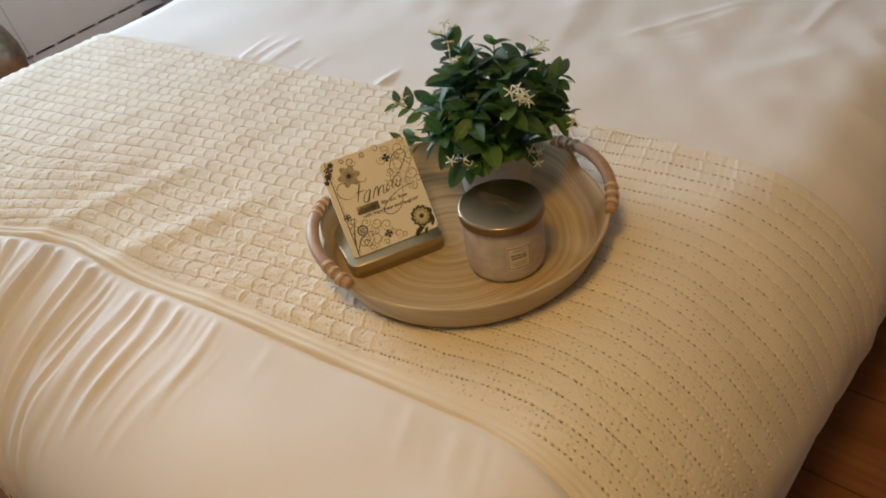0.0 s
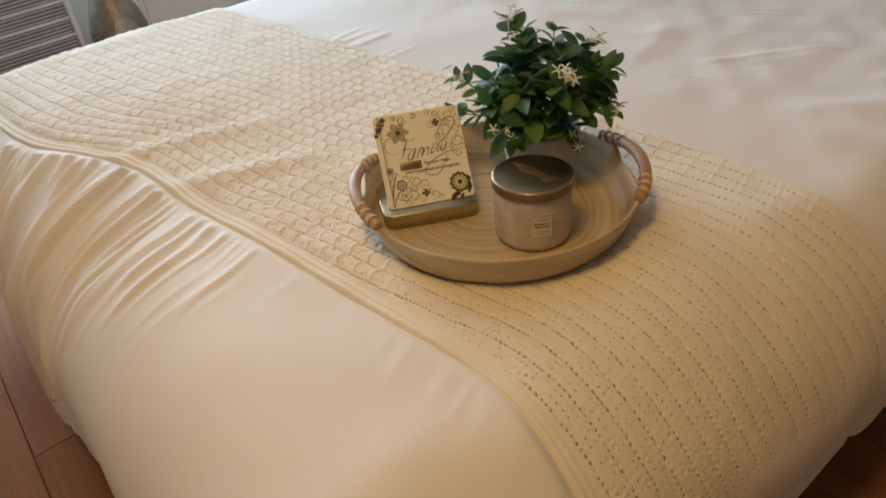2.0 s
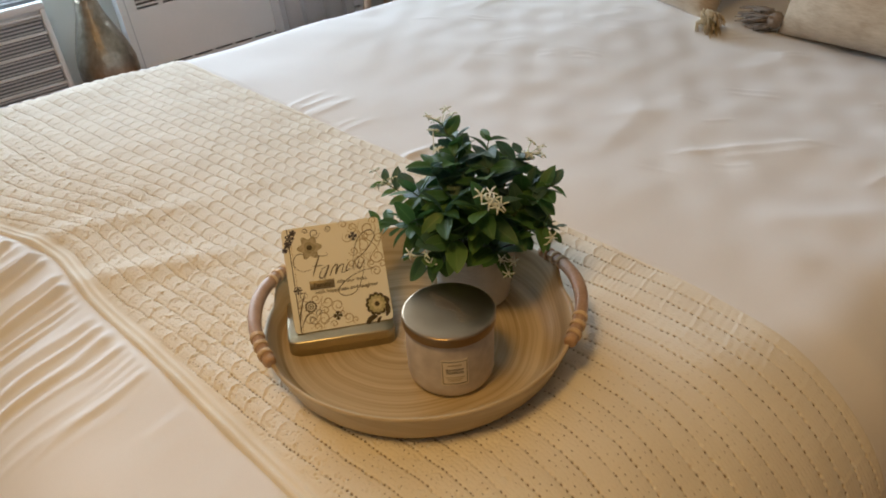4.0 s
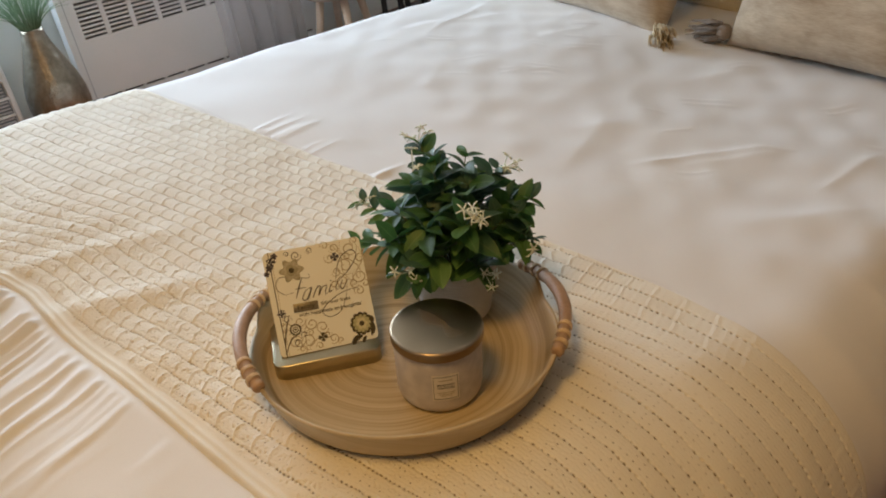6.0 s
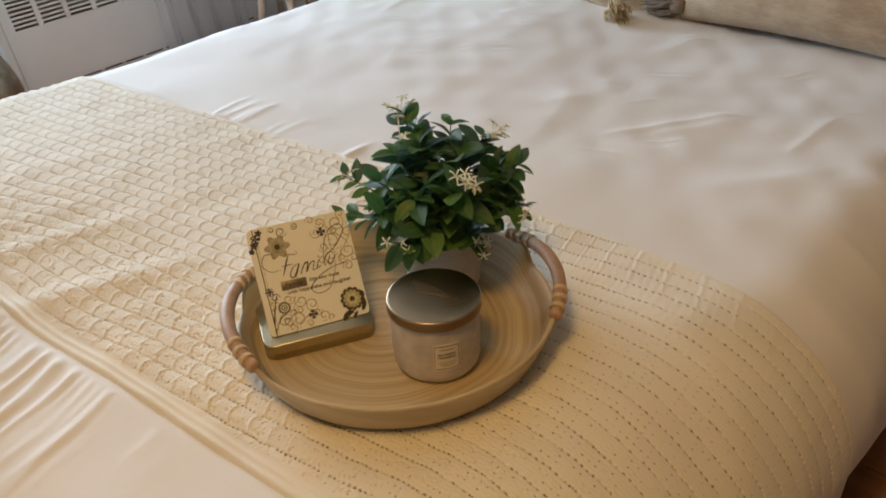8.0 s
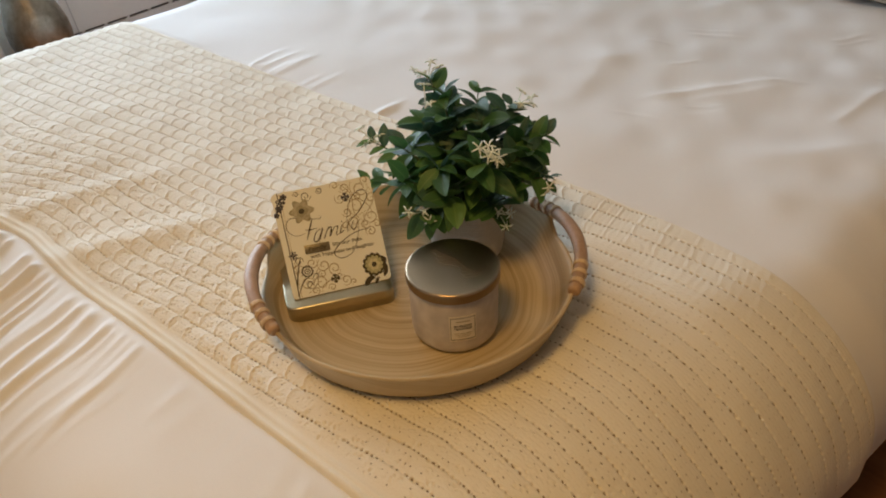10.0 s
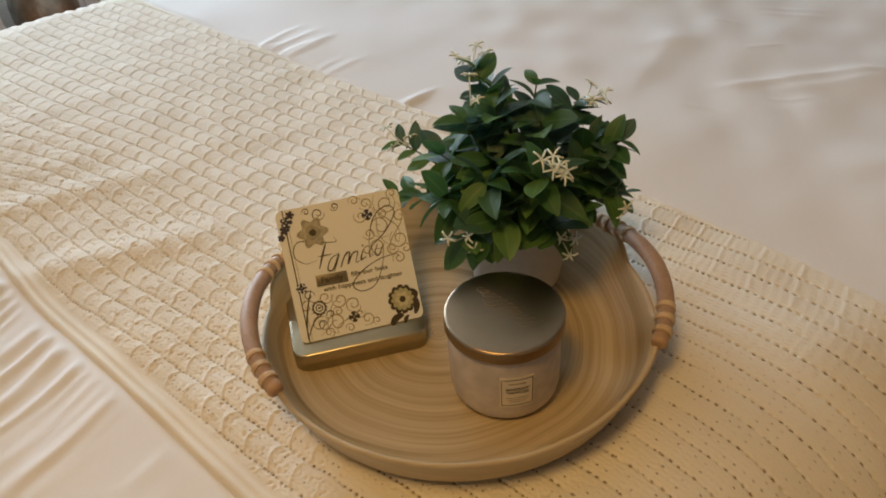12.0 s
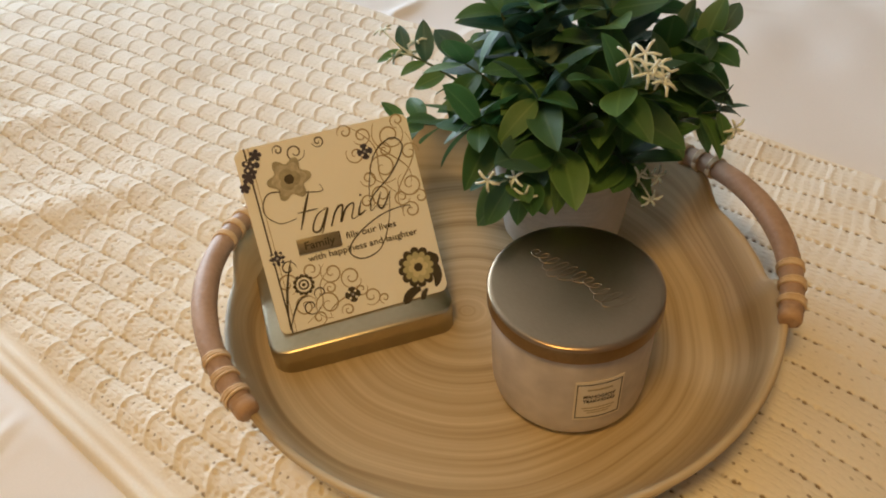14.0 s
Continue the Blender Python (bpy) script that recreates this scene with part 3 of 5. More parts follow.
duvet = new("duvet", grid_mesh("duvet", PD, M_DUVET))
duvet.matrix_world = SETTLE
tagged(duvet, "white cotton duvet, gathered and creased, draped over the bed", "duvet")

mattress = part("mattress", box(1.52, 2.30, 0.26, (-0.505, 0.78, 0.43), 0.06, 4), M_SHEET)
mattress.matrix_world = SETTLE
tagged(mattress, "thick pale mattress under the duvet", "mattress")
bed_base = thing("bed_base", pose(-0.505, 0.78, 0), "dark upholstered bed base on short legs", "bed base")
part("frame", box(1.50, 2.28, 0.11, (0, 0, 0.115), 0.02), M_BASE, bed_base)
for sx in (-1, 1):
    for sy in (-1, 1):
        part("leg", box(0.06, 0.06, 0.06, (sx * 0.65, sy * 1.0, 0.030), 0.006), M_BLACK, bed_base)

# the knitted throw: rows of raised panels, cords across them, small holes between the rows
CA, CB = 0.0305, 0.0265
a1 = np.arange(TA0, TA1 + 0.0005, 0.0013)
b1 = np.arange(TB0, TB1 + 0.0005, 0.0014)
A, B = np.meshgrid(a1, b1)
Ad = A + 0.085 * B + 0.0035 * soft_noise(A, B, 0.23, 21) + 0.0008 * soft_noise(A, B, 0.03, 25)
Bd = B - 0.070 * A + 0.0030 * soft_noise(A, B, 0.31, 22) + 0.0008 * soft_noise(A, B, 0.03, 26)
ph = (Bd / CB) % 1
fb = np.sin(math.pi * ph)
panel = 0.0020 * fb ** 0.8
plain = smooth01((A + 0.07) / 0.14) * smooth01((0.285 - B) / 0.07)
right = smooth01((A + 0.02) / 0.12)
ca = ((Ad + (0.0046 * fb + 0.0050 * (ph - 0.5)) * (1 - 0.85 * right)) / CA + 0.5) % 1 - 0.5
cord = 0.0014 * np.exp(-np.abs(ca * CA / (0.0020 - 0.0007 * right)) ** 2.0) * (0.35 + 0.65 * fb ** 0.5)
cord *= (1 - 0.95 * plain) * (1 - 0.55 * right)
pb = ((Bd / CB + 0.5) % 1 - 0.5) * CB
pn = Ad / CA * 5 + 0.5
pa = (pn % 1 - 0.5) * CA / 5
deep = np.clip(0.75 + 0.5 * soft_noise(A, B, 0.04, 27), 0.3, 1.25)
pits = 0.0038 * (0.45 + 0.55 * right) * deep * np.exp(-np.abs(pa / 0.0014) ** 2.4 - np.abs(pb / 0.0012) ** 2.4)
pa2 = ((Ad / (CA / 5) + 0.25 * np.sin(Bd * 700)) % 1 - 0.5) * CA / 5
pb2 = ((Bd / (CB / 4) + 0.5 + 0.2 * np.sin(Ad * 500)) % 1 - 0.5) * CB / 4
pits += 0.0035 * np.clip(0.15 + 0.95 * soft_noise(A, B, 0.020, 28), 0, 1) * np.exp(-(pa2 / 0.0014) ** 2 - (pb2 / 0.0014) ** 2) * smooth01((0.06 - B) / 0.15)
pits = np.minimum(pits, 0.0140)
border = smooth01((TB1 - 0.007 - B) / 0.006) * smooth01((B - TB0 - 0.022) / 0.008) * smooth01((TA1 - 0.05 - A) / 0.02)
relief = (panel * (1 - 0.45 * right) + cord - pits) * border + (1 - border) * 0.001
rope = 0.0026 * np.exp(-((B - TB0 - 0.006) / 0.0035) ** 2) + 0.0020 * np.exp(-((B - TB0 - 0.0155) / 0.0035) ** 2)
fold = 0.007 * np.exp(-((A + 0.50 - 0.7 * (B + 0.25)) / 0.035) ** 2) * smooth01((0.02 - B) / 0.12) + 0.004 * np.exp(-((A + 0.64 - 0.5 * (B + 0.2)) / 0.03) ** 2) * smooth01((0.05 - B) / 0.1)
edge = smooth01((B - TB0 + 0.0005) / 0.004) * smooth01((TB1 - B) / 0.008) * smooth01((TA1 - A) / 0.006)
scallop = 0.020 * np.abs(np.sin(math.pi * (B + 0.03) / 0.10)) ** 0.8 * smooth01((A - TA1 + 0.12) / 0.12)
lift = -0.004 + edge * (0.0085 - 0.0045 * smooth01((TB0 + 0.045 - B) / 0.03) + relief + rope + fold + 0.0014 * soft_noise(A, B, 0.12, 23))
pressed = smooth01((0.176 - np.hypot(A + 0.009, B - 0.009)) / 0.02)
lift = lift * (1 - pressed) + np.minimum(lift, 0.0015) * pressed
A2 = A + scallop + (0.065 + 0.115 * smooth01((B + 0.04) / 0.37)) * smooth01((A - 0.10) / 0.37)
wave = shift(A, B)
UT = A2 * math.cos(SLOPE) - (B + wave) * math.sin(SLOPE)
VT = A2 * math.sin(SLOPE) + (B + wave) * math.cos(SLOPE)
PT = cloth(UT, VT, lift)
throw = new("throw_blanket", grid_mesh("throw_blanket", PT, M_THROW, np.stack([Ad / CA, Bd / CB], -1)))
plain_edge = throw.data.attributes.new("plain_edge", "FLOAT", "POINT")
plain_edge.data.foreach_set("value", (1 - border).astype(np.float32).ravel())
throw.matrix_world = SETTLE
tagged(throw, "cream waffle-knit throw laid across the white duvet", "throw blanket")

# ---- the tray and what stands on it ----
TX, TY, TZ = -0.013, 0.005, 0.6145
HANDLES = (math.radians(57.5), math.radians(237))
SPAN = math.radians(22.5)


def near_handle(a):
    return min(abs((a - h + math.pi) % (2 * math.pi) - math.pi) for h in HANDLES)


tray = thing("serving_tray", SETTLE @ pose(TX, TY, TZ), "round coiled-bamboo tray with rattan handles, on the knitted throw", "tray")


def tray_wobble(r, z, a, k):
    d = near_handle(a) / SPAN
    notch = 0.015 * (1 - float(smooth01((d - 0.50) / 0.34)))
    ear = 0.003 * float(smooth01((d - 0.60) / 0.25)) * (1 - float(smooth01((d - 1.15) / 0.45)))
    f = max(0.0, (z - 0.012) / 0.039)
    return r + 0.12 * (ear - notch) * f, z + (ear - notch) * f


profile = [(0.0, 0.0), (0.160, 0.0), (0.170, 0.003), (0.177, 0.012), (0.184, 0.030), (0.1895, 0.0455), (0.191, 0.0490), (0.1905, 0.0508), (0.189, 0.0515), (0.187, 0.0510), (0.185, 0.0480), (0.179, 0.032), (0.1705, 0.0165), (0.160, 0.0088), (0.146, 0.0062), (0.12, 0.0056), (0.09, 0.0056), (0.06, 0.0056), (0.03, 0.0056), (0.0, 0.0056)]
part("bowl", lathe(profile, 224, wobble=tray_wobble), M_BAMBOO, tray)
for h in HANDLES:
    n = 40
    pts = []
    ext = SPAN * 1.26
    for i in range(n + 1):
        s = -1 + 2 * i / n
        a = h + s * ext
        bow = math.cos(s * math.pi / 2 * 0.93)
        rr = 0.1905 + 0.0045 * bow
        pts.append((rr * math.cos(a), rr * math.sin(a), 0.0545 + 0.010 * bow ** 0.8))
    rod = part("handle", tube(pts, lambda f: 0.0084 - 0.0012 * abs(2 * f - 1), 14), M_RATTAN, tray, "bent brown rattan handle")
    for i0 in (2, 5, 8, n - 2, n - 5, n - 8):
        c, d = Vector(pts[i0]), (Vector(pts[min(i0 + 1, n)]) - Vector(pts[i0 - 1])).normalized()
        bm = bmesh.new()
        for k in (-1, 0, 1):
            loop = []
            x = d.cross(Vector((0, 0, 1))).normalized()
            y = d.cross(x)
            for j in range(15):
                q = 2 * math.pi * j / 14
                loop.append(c + d * (k * 0.0018 + 0.0006 * math.sin(q + k)) + 0.0080 * (math.cos(q) * x + math.sin(q) * y))
            tube(loop, 0.0011, 6, bm, False)
        part("cane_wrap", bm, M_WRAP, rod)
    for e, s in ((0, -1), (n, 1)):
        c = Vector(pts[e])
        d = (Vector(pts[e]) - Vector(pts[e + (1 if e == 0 else -1)])).normalized()
        part("cut_end", tube([c - d * 0.004, c + d * 0.003, c + d * 0.005, c + d * 0.0056], lambda f: 0.0074 if f < 0.5 else (0.0066 if f < 0.9 else 0.0045), 14), M_RATTAN_END, rod)

FLOOR_Z = TZ + 0.0060

# candle jar
CX, CY = 0.064, -0.004
candle = thing("candle_jar", SETTLE @ pose(CX, CY, FLOOR_Z), "frosted grey-beige candle jar with a pewter lid and paper label", "candle")
part("jar", lathe([(0, 0), (0.040, 0), (0.0455, 0.002), (0.0485, 0.007), (0.0497, 0.014), (0.0500, 0.03), (0.0500, 0.076), (0.0490, 0.079), (0.0465, 0.079), (0.0460, 0.072), (0, 0.070)], 72), M_JAR, candle)
lid = part("lid", lathe([(0, 0.0890), (0.030, 0.0892), (0.0490, 0.0894), (0.0515, 0.0891), (0.0524, 0.0882), (0.0526, 0.0870)], 96), M_LID, candle, "round brushed pewter lid with embossed flourish")
part("rim", lathe([(0.0526, 0.0870), (0.0527, 0.0780), (0.0524, 0.0772), (0.0512, 0.0772), (0.0505, 0.0790)], 96), M_LIDRIM, lid, "darker bronze lid rim")
# embossed flourish: one looping line, no letters
pts = []
for i in range(260):
    s = i / 259
    x = -0.034 + 0.068 * s
    y = 0.0060 * math.sin(s * 66) * (1 - 0.45 * math.sin(s * 11 + 0.6)) + 0.0016 * math.sin(s * 13)
    x += 0.0034 * math.cos(s * 66) + 0.35 * y
    c, sn = math.cos(math.radians(4)), math.sin(math.radians(4))
    x, y = x * c - y * sn, x * sn + y * c
    pts.append((x - 0.003, y + 0.004, 0.0892))
part("embossed_flourish", tube(pts, 0.00034, 5), M_LID, lid)


def on_jar(bm, angle, z):
    """Wraps a flat piece (x across, y up) round the jar."""
    for v in bm.verts:
        a = angle + v.co.x / 0.0501
        r = 0.0501 + v.co.z
        v.co = (r * math.cos(a), r * math.sin(a), z + v.co.y)
    return bm


def plate(w, h, t, z0=0.0, nx=8, cx=0.0, cy=0.0):
    bm = bmesh.new()
    vs = [[bm.verts.new((cx - w / 2 + w * i / nx, cy + (j - 0.5) * h, z0 + k * t)) for i in range(nx + 1)] for j, k in ((0, 0), (0, 1), (1, 1), (1, 0))]
    for j in range(4):
        for i in range(nx):
            bm.faces.new((vs[j][i], vs[j][i + 1], vs[(j + 1) % 4][i + 1], vs[(j + 1) % 4][i]))
    bm.faces.new([vs[j][0] for j in range(4)])
    bm.faces.new([vs[j][nx] for j in range(3, -1, -1)])
    bmesh.ops.recalc_face_normals(bm, faces=bm.faces[:])
    return bm


def letters(text, size, shear=0.0, width=None, bold=0.0):
    """The words as a flat mesh, centred on x."""
    cu = bpy.data.curves.new("words", "FONT")
    cu.body, cu.size, cu.shear, cu.align_x, cu.extrude, cu.offset, cu.resolution_u = text, size, shear, "CENTER", 0.00008, bold, 4
    ob = new("words", cu)
    me = bpy.data.meshes.new_from_object(ob.evaluated_get(bpy.context.evaluated_depsgraph_get()))
    bpy.data.objects.remove(ob)
    bm = bmesh.new()
    bm.from_mesh(me)
    bpy.data.meshes.remove(me)
    if width:
        xs = [v.co.x for v in bm.verts]
        k = width / (max(xs) - min(xs))
        for v in bm.verts:
            v.co.x *= k
    return bm


bpy.context.view_layer.update()
LA = math.atan2(-0.030 - CY, 0.1085 - CX)
LZ = 0.661 - FLOOR_Z
label = part("label", on_jar(plate(0.030, 0.036, 0.0004), LA, LZ), M_LABEL, candle, "small square cream paper label with dark border", smooth=False)
for w, h, cx, cy in ((0.027, 0.00045, 0, 0.0155), (0.027, 0.00045, 0, -0.0155), (0.00045, 0.0316, -0.0135, 0), (0.00045, 0.0316, 0.0135, 0)):
    part("border", on_jar(plate(w, h, 0.0003, 0.0004, 8 if w > 0.01 else 1, cx, cy), LA, LZ), M_INK, label)
for k, (w, cy, h, mt) in enumerate(((0.015, 0.0105, 0.0012, M_INK2), (0.020, -0.0065, 0.0006, M_INK2), (0.017, -0.0090, 0.0006, M_INK2), (0.013, -0.0112, 0.0006, M_INK2))):
    part("text_line", on_jar(plate(w, h, 0.0002, 0.0004, 8, 0, cy), LA, LZ), mt, label)
for text, y in (("MAHOGANY", 0.0030), ("TEAKWOOD", -0.0012)):
    bm = letters(text, 0.0040, 0, 0.0195, 0.00004)
    for v in bm.verts:
        v.co.y += y
        v.co.z += 0.0006
    part("lettering", on_jar(bm, LA, LZ), M_INK, label, "scent name printed in dark capitals")

# gift tin with the picture card leaning in it
E_ = Vector((0.424, 0.9057, 0)).normalized()
N_ = Vector((-0.9057, 0.424, 0)).normalized()
FL = Vector((-0.0735, -0.1450, FLOOR_Z))
tin_m = Matrix(((E_.x, N_.x, 0, FL.x), (E_.y, N_.y, 0, FL.y), (0, 0, 1, FL.z), (0, 0, 0, 1)))
tin = thing("gift_tin", SETTLE @ tin_m, "champagne-gold tin with a cream printed card standing in it", "tin")
TW, TD, TH = 0.130, 0.104, 0.0215


def rounded_slab(w, h, t, r, seg=6, bevel=0.0):
    """A slab with round corners, x from 0 to w, y from 0 to h, z from 0 to t."""
    bm = bmesh.new()
    ring = []
    for cx, cy, a0 in ((w - r, h - r, 0), (r, h - r, 90), (r, r, 180), (w - r, r, 270)):
        for i in range(seg + 1):
            a = math.radians(a0 + 90 * i / seg)
            ring.append((cx + r * math.cos(a), cy + r * math.sin(a)))
    bot, top = [bm.verts.new((x, y, 0)) for x, y in ring], [bm.verts.new((x, y, t)) for x, y in ring]
    bm.faces.new(bot[::-1])
    f = bm.faces.new(top)
    k = len(ring)
    for i in range(k):
        bm.faces.new((bot[i], bot[(i + 1) % k], top[(i + 1) % k], top[i]))
    if bevel:
        bmesh.ops.bevel(bm, geom=list(f.edges), offset=bevel, segments=2, profile=0.5, affect="EDGES")
    return bm


part("body", rounded_slab(TW, TD, TH, 0.012, 6, 0.0018), M_GOLD, tin, "shallow gold tin body with rounded corners")
PW, PH = 0.1204, 0.1285
tilt = math.radians(52.6)
card_m = Matrix.Translation((0.0099, 0.0158, 0.0230)) @ Matrix.Rotation(math.radians(1.5), 4, "Z") @ Matrix.Rotation(tilt, 4, "X")
card = part("card", rounded_slab(PW, PH, 0.007, 0.005, 5, 0.0008), M_CREAM, tin, "cream card block printed with scrolls and flowers", smooth=False)
card.matrix_local = card_m @ Matrix.Translation((0, 0, -0.007))
bm = rounded_slab(PW - 0.008, PH - 0.006, 0.012, 0.007, 5, 0.002)
back = part("back_plate", bm, M_GOLD, tin, "gold back of the leaning lid")
back.matrix_local = card_m @ Matrix.Translation((0.004, 0.001, -0.0195))


def strip(points, width, taper=True):
    """A flat printed line along 2D points."""
    bm = bmesh.new()
    prev = None
    n = len(points)
    for i, (x, y) in enumerate(points):
        x0, y0 = points[max(i - 1, 0)]
        x1, y1 = points[min(i + 1, n - 1)]
        ln = math.hypot(x1 - x0, y1 - y0) or 1e-9
        w = width * (0.35 + 0.65 * math.sin(math.pi * i / (n - 1)) if taper else 1.0) / 2
        ox, oy = -(y1 - y0) / ln * w, (x1 - x0) / ln * w
        cur = (bm.verts.new((x + ox, y + oy, 0)), bm.verts.new((x - ox, y - oy, 0)))
        if prev:
            bm.faces.new((prev[0], prev[1], cur[1], cur[0]))
        prev = cur
    return bm


def scroll(x, y, r, a0, turns, width, mirror=1):
    """A spiral scroll with a tail."""
    pts = []
    for i in range(40):
        s = i / 39
        a = math.radians(a0) + mirror * s * turns * 2 * math.pi
        rr = r * (0.12 + 0.88 * s ** 0.8)
        pts.append((x + rr * math.cos(a), y + rr * math.sin(a)))
    return strip(pts, width)


def rosette(x, y, r, petals, depth=0.35, inner=0.0, round_tip=True):
    bm = bmesh.new()
    n = petals * 8
    ring = []
    for i in range(n):
        a = 2 * math.pi * i / n
        c = abs(math.cos(petals * a / 2))
        rr = r * (1 - depth + depth * (c ** 0.6 if round_tip else c ** 2))
        ring.append(bm.verts.new((x + rr * math.cos(a), y + rr * math.sin(a), 0)))
    if inner:
        ins = [bm.verts.new((x + (v.co.x - x) * inner, y + (v.co.y - y) * inner, 0)) for v in ring]
        for i in range(n):
            bm.faces.new((ring[i], ring[(i + 1) % n], ins[(i + 1) % n], ins[i]))
    else:
        bm.faces.new(ring)
    return bm


def printed(name, bm, material, level, label=""):
    """Lays a flat piece on the card's face; x and y in card widths and heights."""
    ob = part(name, bm, material, card, label, smooth=False)
    ob.matrix_local = Matrix.Translation((0, 0, 0.0071 + 0.00012 * level))
    return ob


def C(p, q):
    return p * PW, q * PH


# pale scrolls, corner by corner
for p, q, r, a0, t, mi in ((0.88, 0.90, 0.075, 200, 1.6, 1), (0.72, 0.93, 0.05, 20, 1.5, -1), (0.80, 0.74, 0.085, 90, 1.6, 1), (0.93, 0.62, 0.07, 300, 1.5, -1), (0.75, 0.60, 0.06, 150, 1.4, 1), (0.90, 0.48, 0.05, 30, 1.5, 1), (0.66, 0.84, 0.05, 250, 1.3, -1), (0.97, 0.79, 0.05, 100, 1.3, -1),
                           (0.30, 0.10, 0.075, 60, 1.6, 1), (0.17, 0.12, 0.06, 180, 1.5, -1), (0.36, 0.26, 0.06, 300, 1.5, -1), (0.46, 0.21, 0.06, 120, 1.5, 1), (0.55, 0.08, 0.05, 10, 1.4, -1), (0.25, 0.30, 0.05, 240, 1.4, 1), (0.40, 0.04, 0.035, 90, 1.3, 1), (0.10, 0.26, 0.06, 30, 1.3, -1), (0.83, 0.83, 0.04, 10, 1.4, 1), (0.94, 0.97, 0.04, 150, 1.3, 1), (0.70, 0.70, 0.045, 330, 1.4, -1), (0.86, 0.56, 0.045, 200, 1.4, 1), (0.97, 0.54, 0.04, 80, 1.2, 1), (0.63, 0.97, 0.04, 90, 1.3, 1), (0.23, 0.04, 0.04, 0, 1.3, -1), (0.50, 0.13, 0.035, 270, 1.3, 1), (0.33, 0.18, 0.035, 45, 1.4, 1), (0.62, 0.05, 0.03, 180, 1.2, 1), (0.66, 0.58, 0.04, 60, 1.3, -1)):
    x, y = C(p, q)
    printed("pale_scroll", scroll(x, y, 1.12 * r * PW, a0, t, 0.0011, mi), M_INK2, 0)
for p, q, r, a0, t, mi in ((0.33, 0.925, 0.055, 180, 1.5, 1), (0.47, 0.955, 0.035, 0, 1.5, -1), (0.24, 0.955, 0.03, 90, 1.3, 1), (0.20, 0.11, 0.05, 270, 1.2, 1), (0.13, 0.34, 0.045, 60, 1.2, -1), (0.27, 0.17, 0.04, 200, 1.1, 1)):
    x, y = C(p, q)
    printed("dark_scroll", scroll(x, y, r * PW, a0, t, 0.0010, mi), M_INK, 1)
# long pale vines that tie the scrolls together
for p0, q0, dp, dq, sway in ((0.66, 0.99, 0.22, -0.42, 0.05), (0.80, 0.98, 0.12, -0.36, -0.05), (0.97, 0.90, -0.10, -0.42, 0.05), (0.16, 0.03, 0.22, 0.26, 0.04), (0.30, 0.03, 0.20, 0.16, -0.04)):
    printed("pale_vine", strip([C(p0 + dp * k / 24 + sway * math.sin(k / 24 * 6.0), q0 + dq * k / 24) for k in range(25)], 0.0009), M_INK2, 0)
# spine line, stalk and leaves
printed("spine_line", strip([C(0.062, q / 20) for q in range(21)], 0.0011, False), M_INK, 1)
printed("spine_line", strip([C(0.085, q / 20) for q in range(21)], 0.0004, False), M_INK2, 1)
printed("stalk", strip([C(0.055 + 0.02 * s + 0.08 * s * s, 0.02 + 0.36 * s) for s in np.linspace(0, 1, 20)], 0.0016), M_INK, 2)
printed("stalk", strip([C(0.055 + 0.14 * s, 0.02 + 0.15 * math.sin(s * 1.8)) for s in np.linspace(0, 1, 20)], 0.0012), M_INK, 2)
for p, q, a, ln in ((0.84, 0.050, 165, 0.13), (0.84, 0.040, 182, 0.17), (0.88, 0.035, 200, 0.08), (0.93, 0.045, 62, 0.18), (0.93, 0.035, 40, 0.15), (0.97, 0.16, 70, 0.07)):
    x, y = C(p, q)
    pts = [(x + ln * PW * s * math.cos(math.radians(a + 40 * s)), y + ln * PW * s * math.sin(math.radians(a + 40 * s))) for s in np.linspace(0, 1, 14)]
    printed("leaf_scroll", strip(pts, 0.0040), M_INK, 2)
# flowers
for p, q, r, n, mt, dp in ((0.262, 0.795, 0.128, 6, M_INK3, 0.34), (0.855, 0.165, 0.120, 12, M_INK, 0.16), (0.715, 0.845, 0.045, 4, M_INK4, 0.35), (0.19, 0.235, 0.062, 12, M_INK, 0.20), (0.445, 0.115, 0.046, 4, M_INK, 0.35), (0.085, 0.405, 0.045, 8, M_INK4, 0.65), (0.075, 0.905, 0.05, 5, M_INK4, 0.5), (0.05, 0.85, 0.04, 5, M_INK4, 0.5), (0.115, 0.955, 0.035, 5, M_INK4, 0.5), (0.015, 0.80, 0.03, 5, M_INK4, 0.4)):
    x, y = C(p, q)
    printed("printed_flower", rosette(x, y, r * PW, n, dp, 0.0, n != 6), mt, 3)
    if r > 0.09:
        printed("flower_ring", rosette(x, y, r * PW * 0.78, n, 0.22, 0.0, n != 6), M_INK7 if mt is M_INK3 else M_INK5, 4)
        printed("flower_ring", rosette(x, y, r * PW * 0.50, n // 2, 0.30), M_INK3 if mt is M_INK3 else M_INK6, 5)
        printed("flower_heart", rosette(x, y, r * PW * 0.22, 6, 0.1), M_INK, 6)
    elif n == 12:
        printed("flower_ring", rosette(x, y, r * PW * 0.70, 12, 0.1, 0.72), M_CREAM, 4)
        printed("flower_ring", rosette(x, y, r * PW * 0.34, 6, 0.1, 0.5), M_CREAM, 4)
    elif r > 0.042:
        for k in range(4):
            a = math.pi / 4 + k * math.pi / 2
            printed("flower_gap", rosette(x + 0.55 * r * PW * math.cos(a), y + 0.55 * r * PW * math.sin(a), r * PW * 0.16, 4, 0.2), M_CREAM, 4)
        g = part("rhinestone", lathe([(0, 0.0009), (0.0007, 0.0006), (0.0010, 0)], 8), M_GEM, card, "tiny clear rhinestone")
        g.matrix_local = Matrix.Translation((x, y, 0.0076))
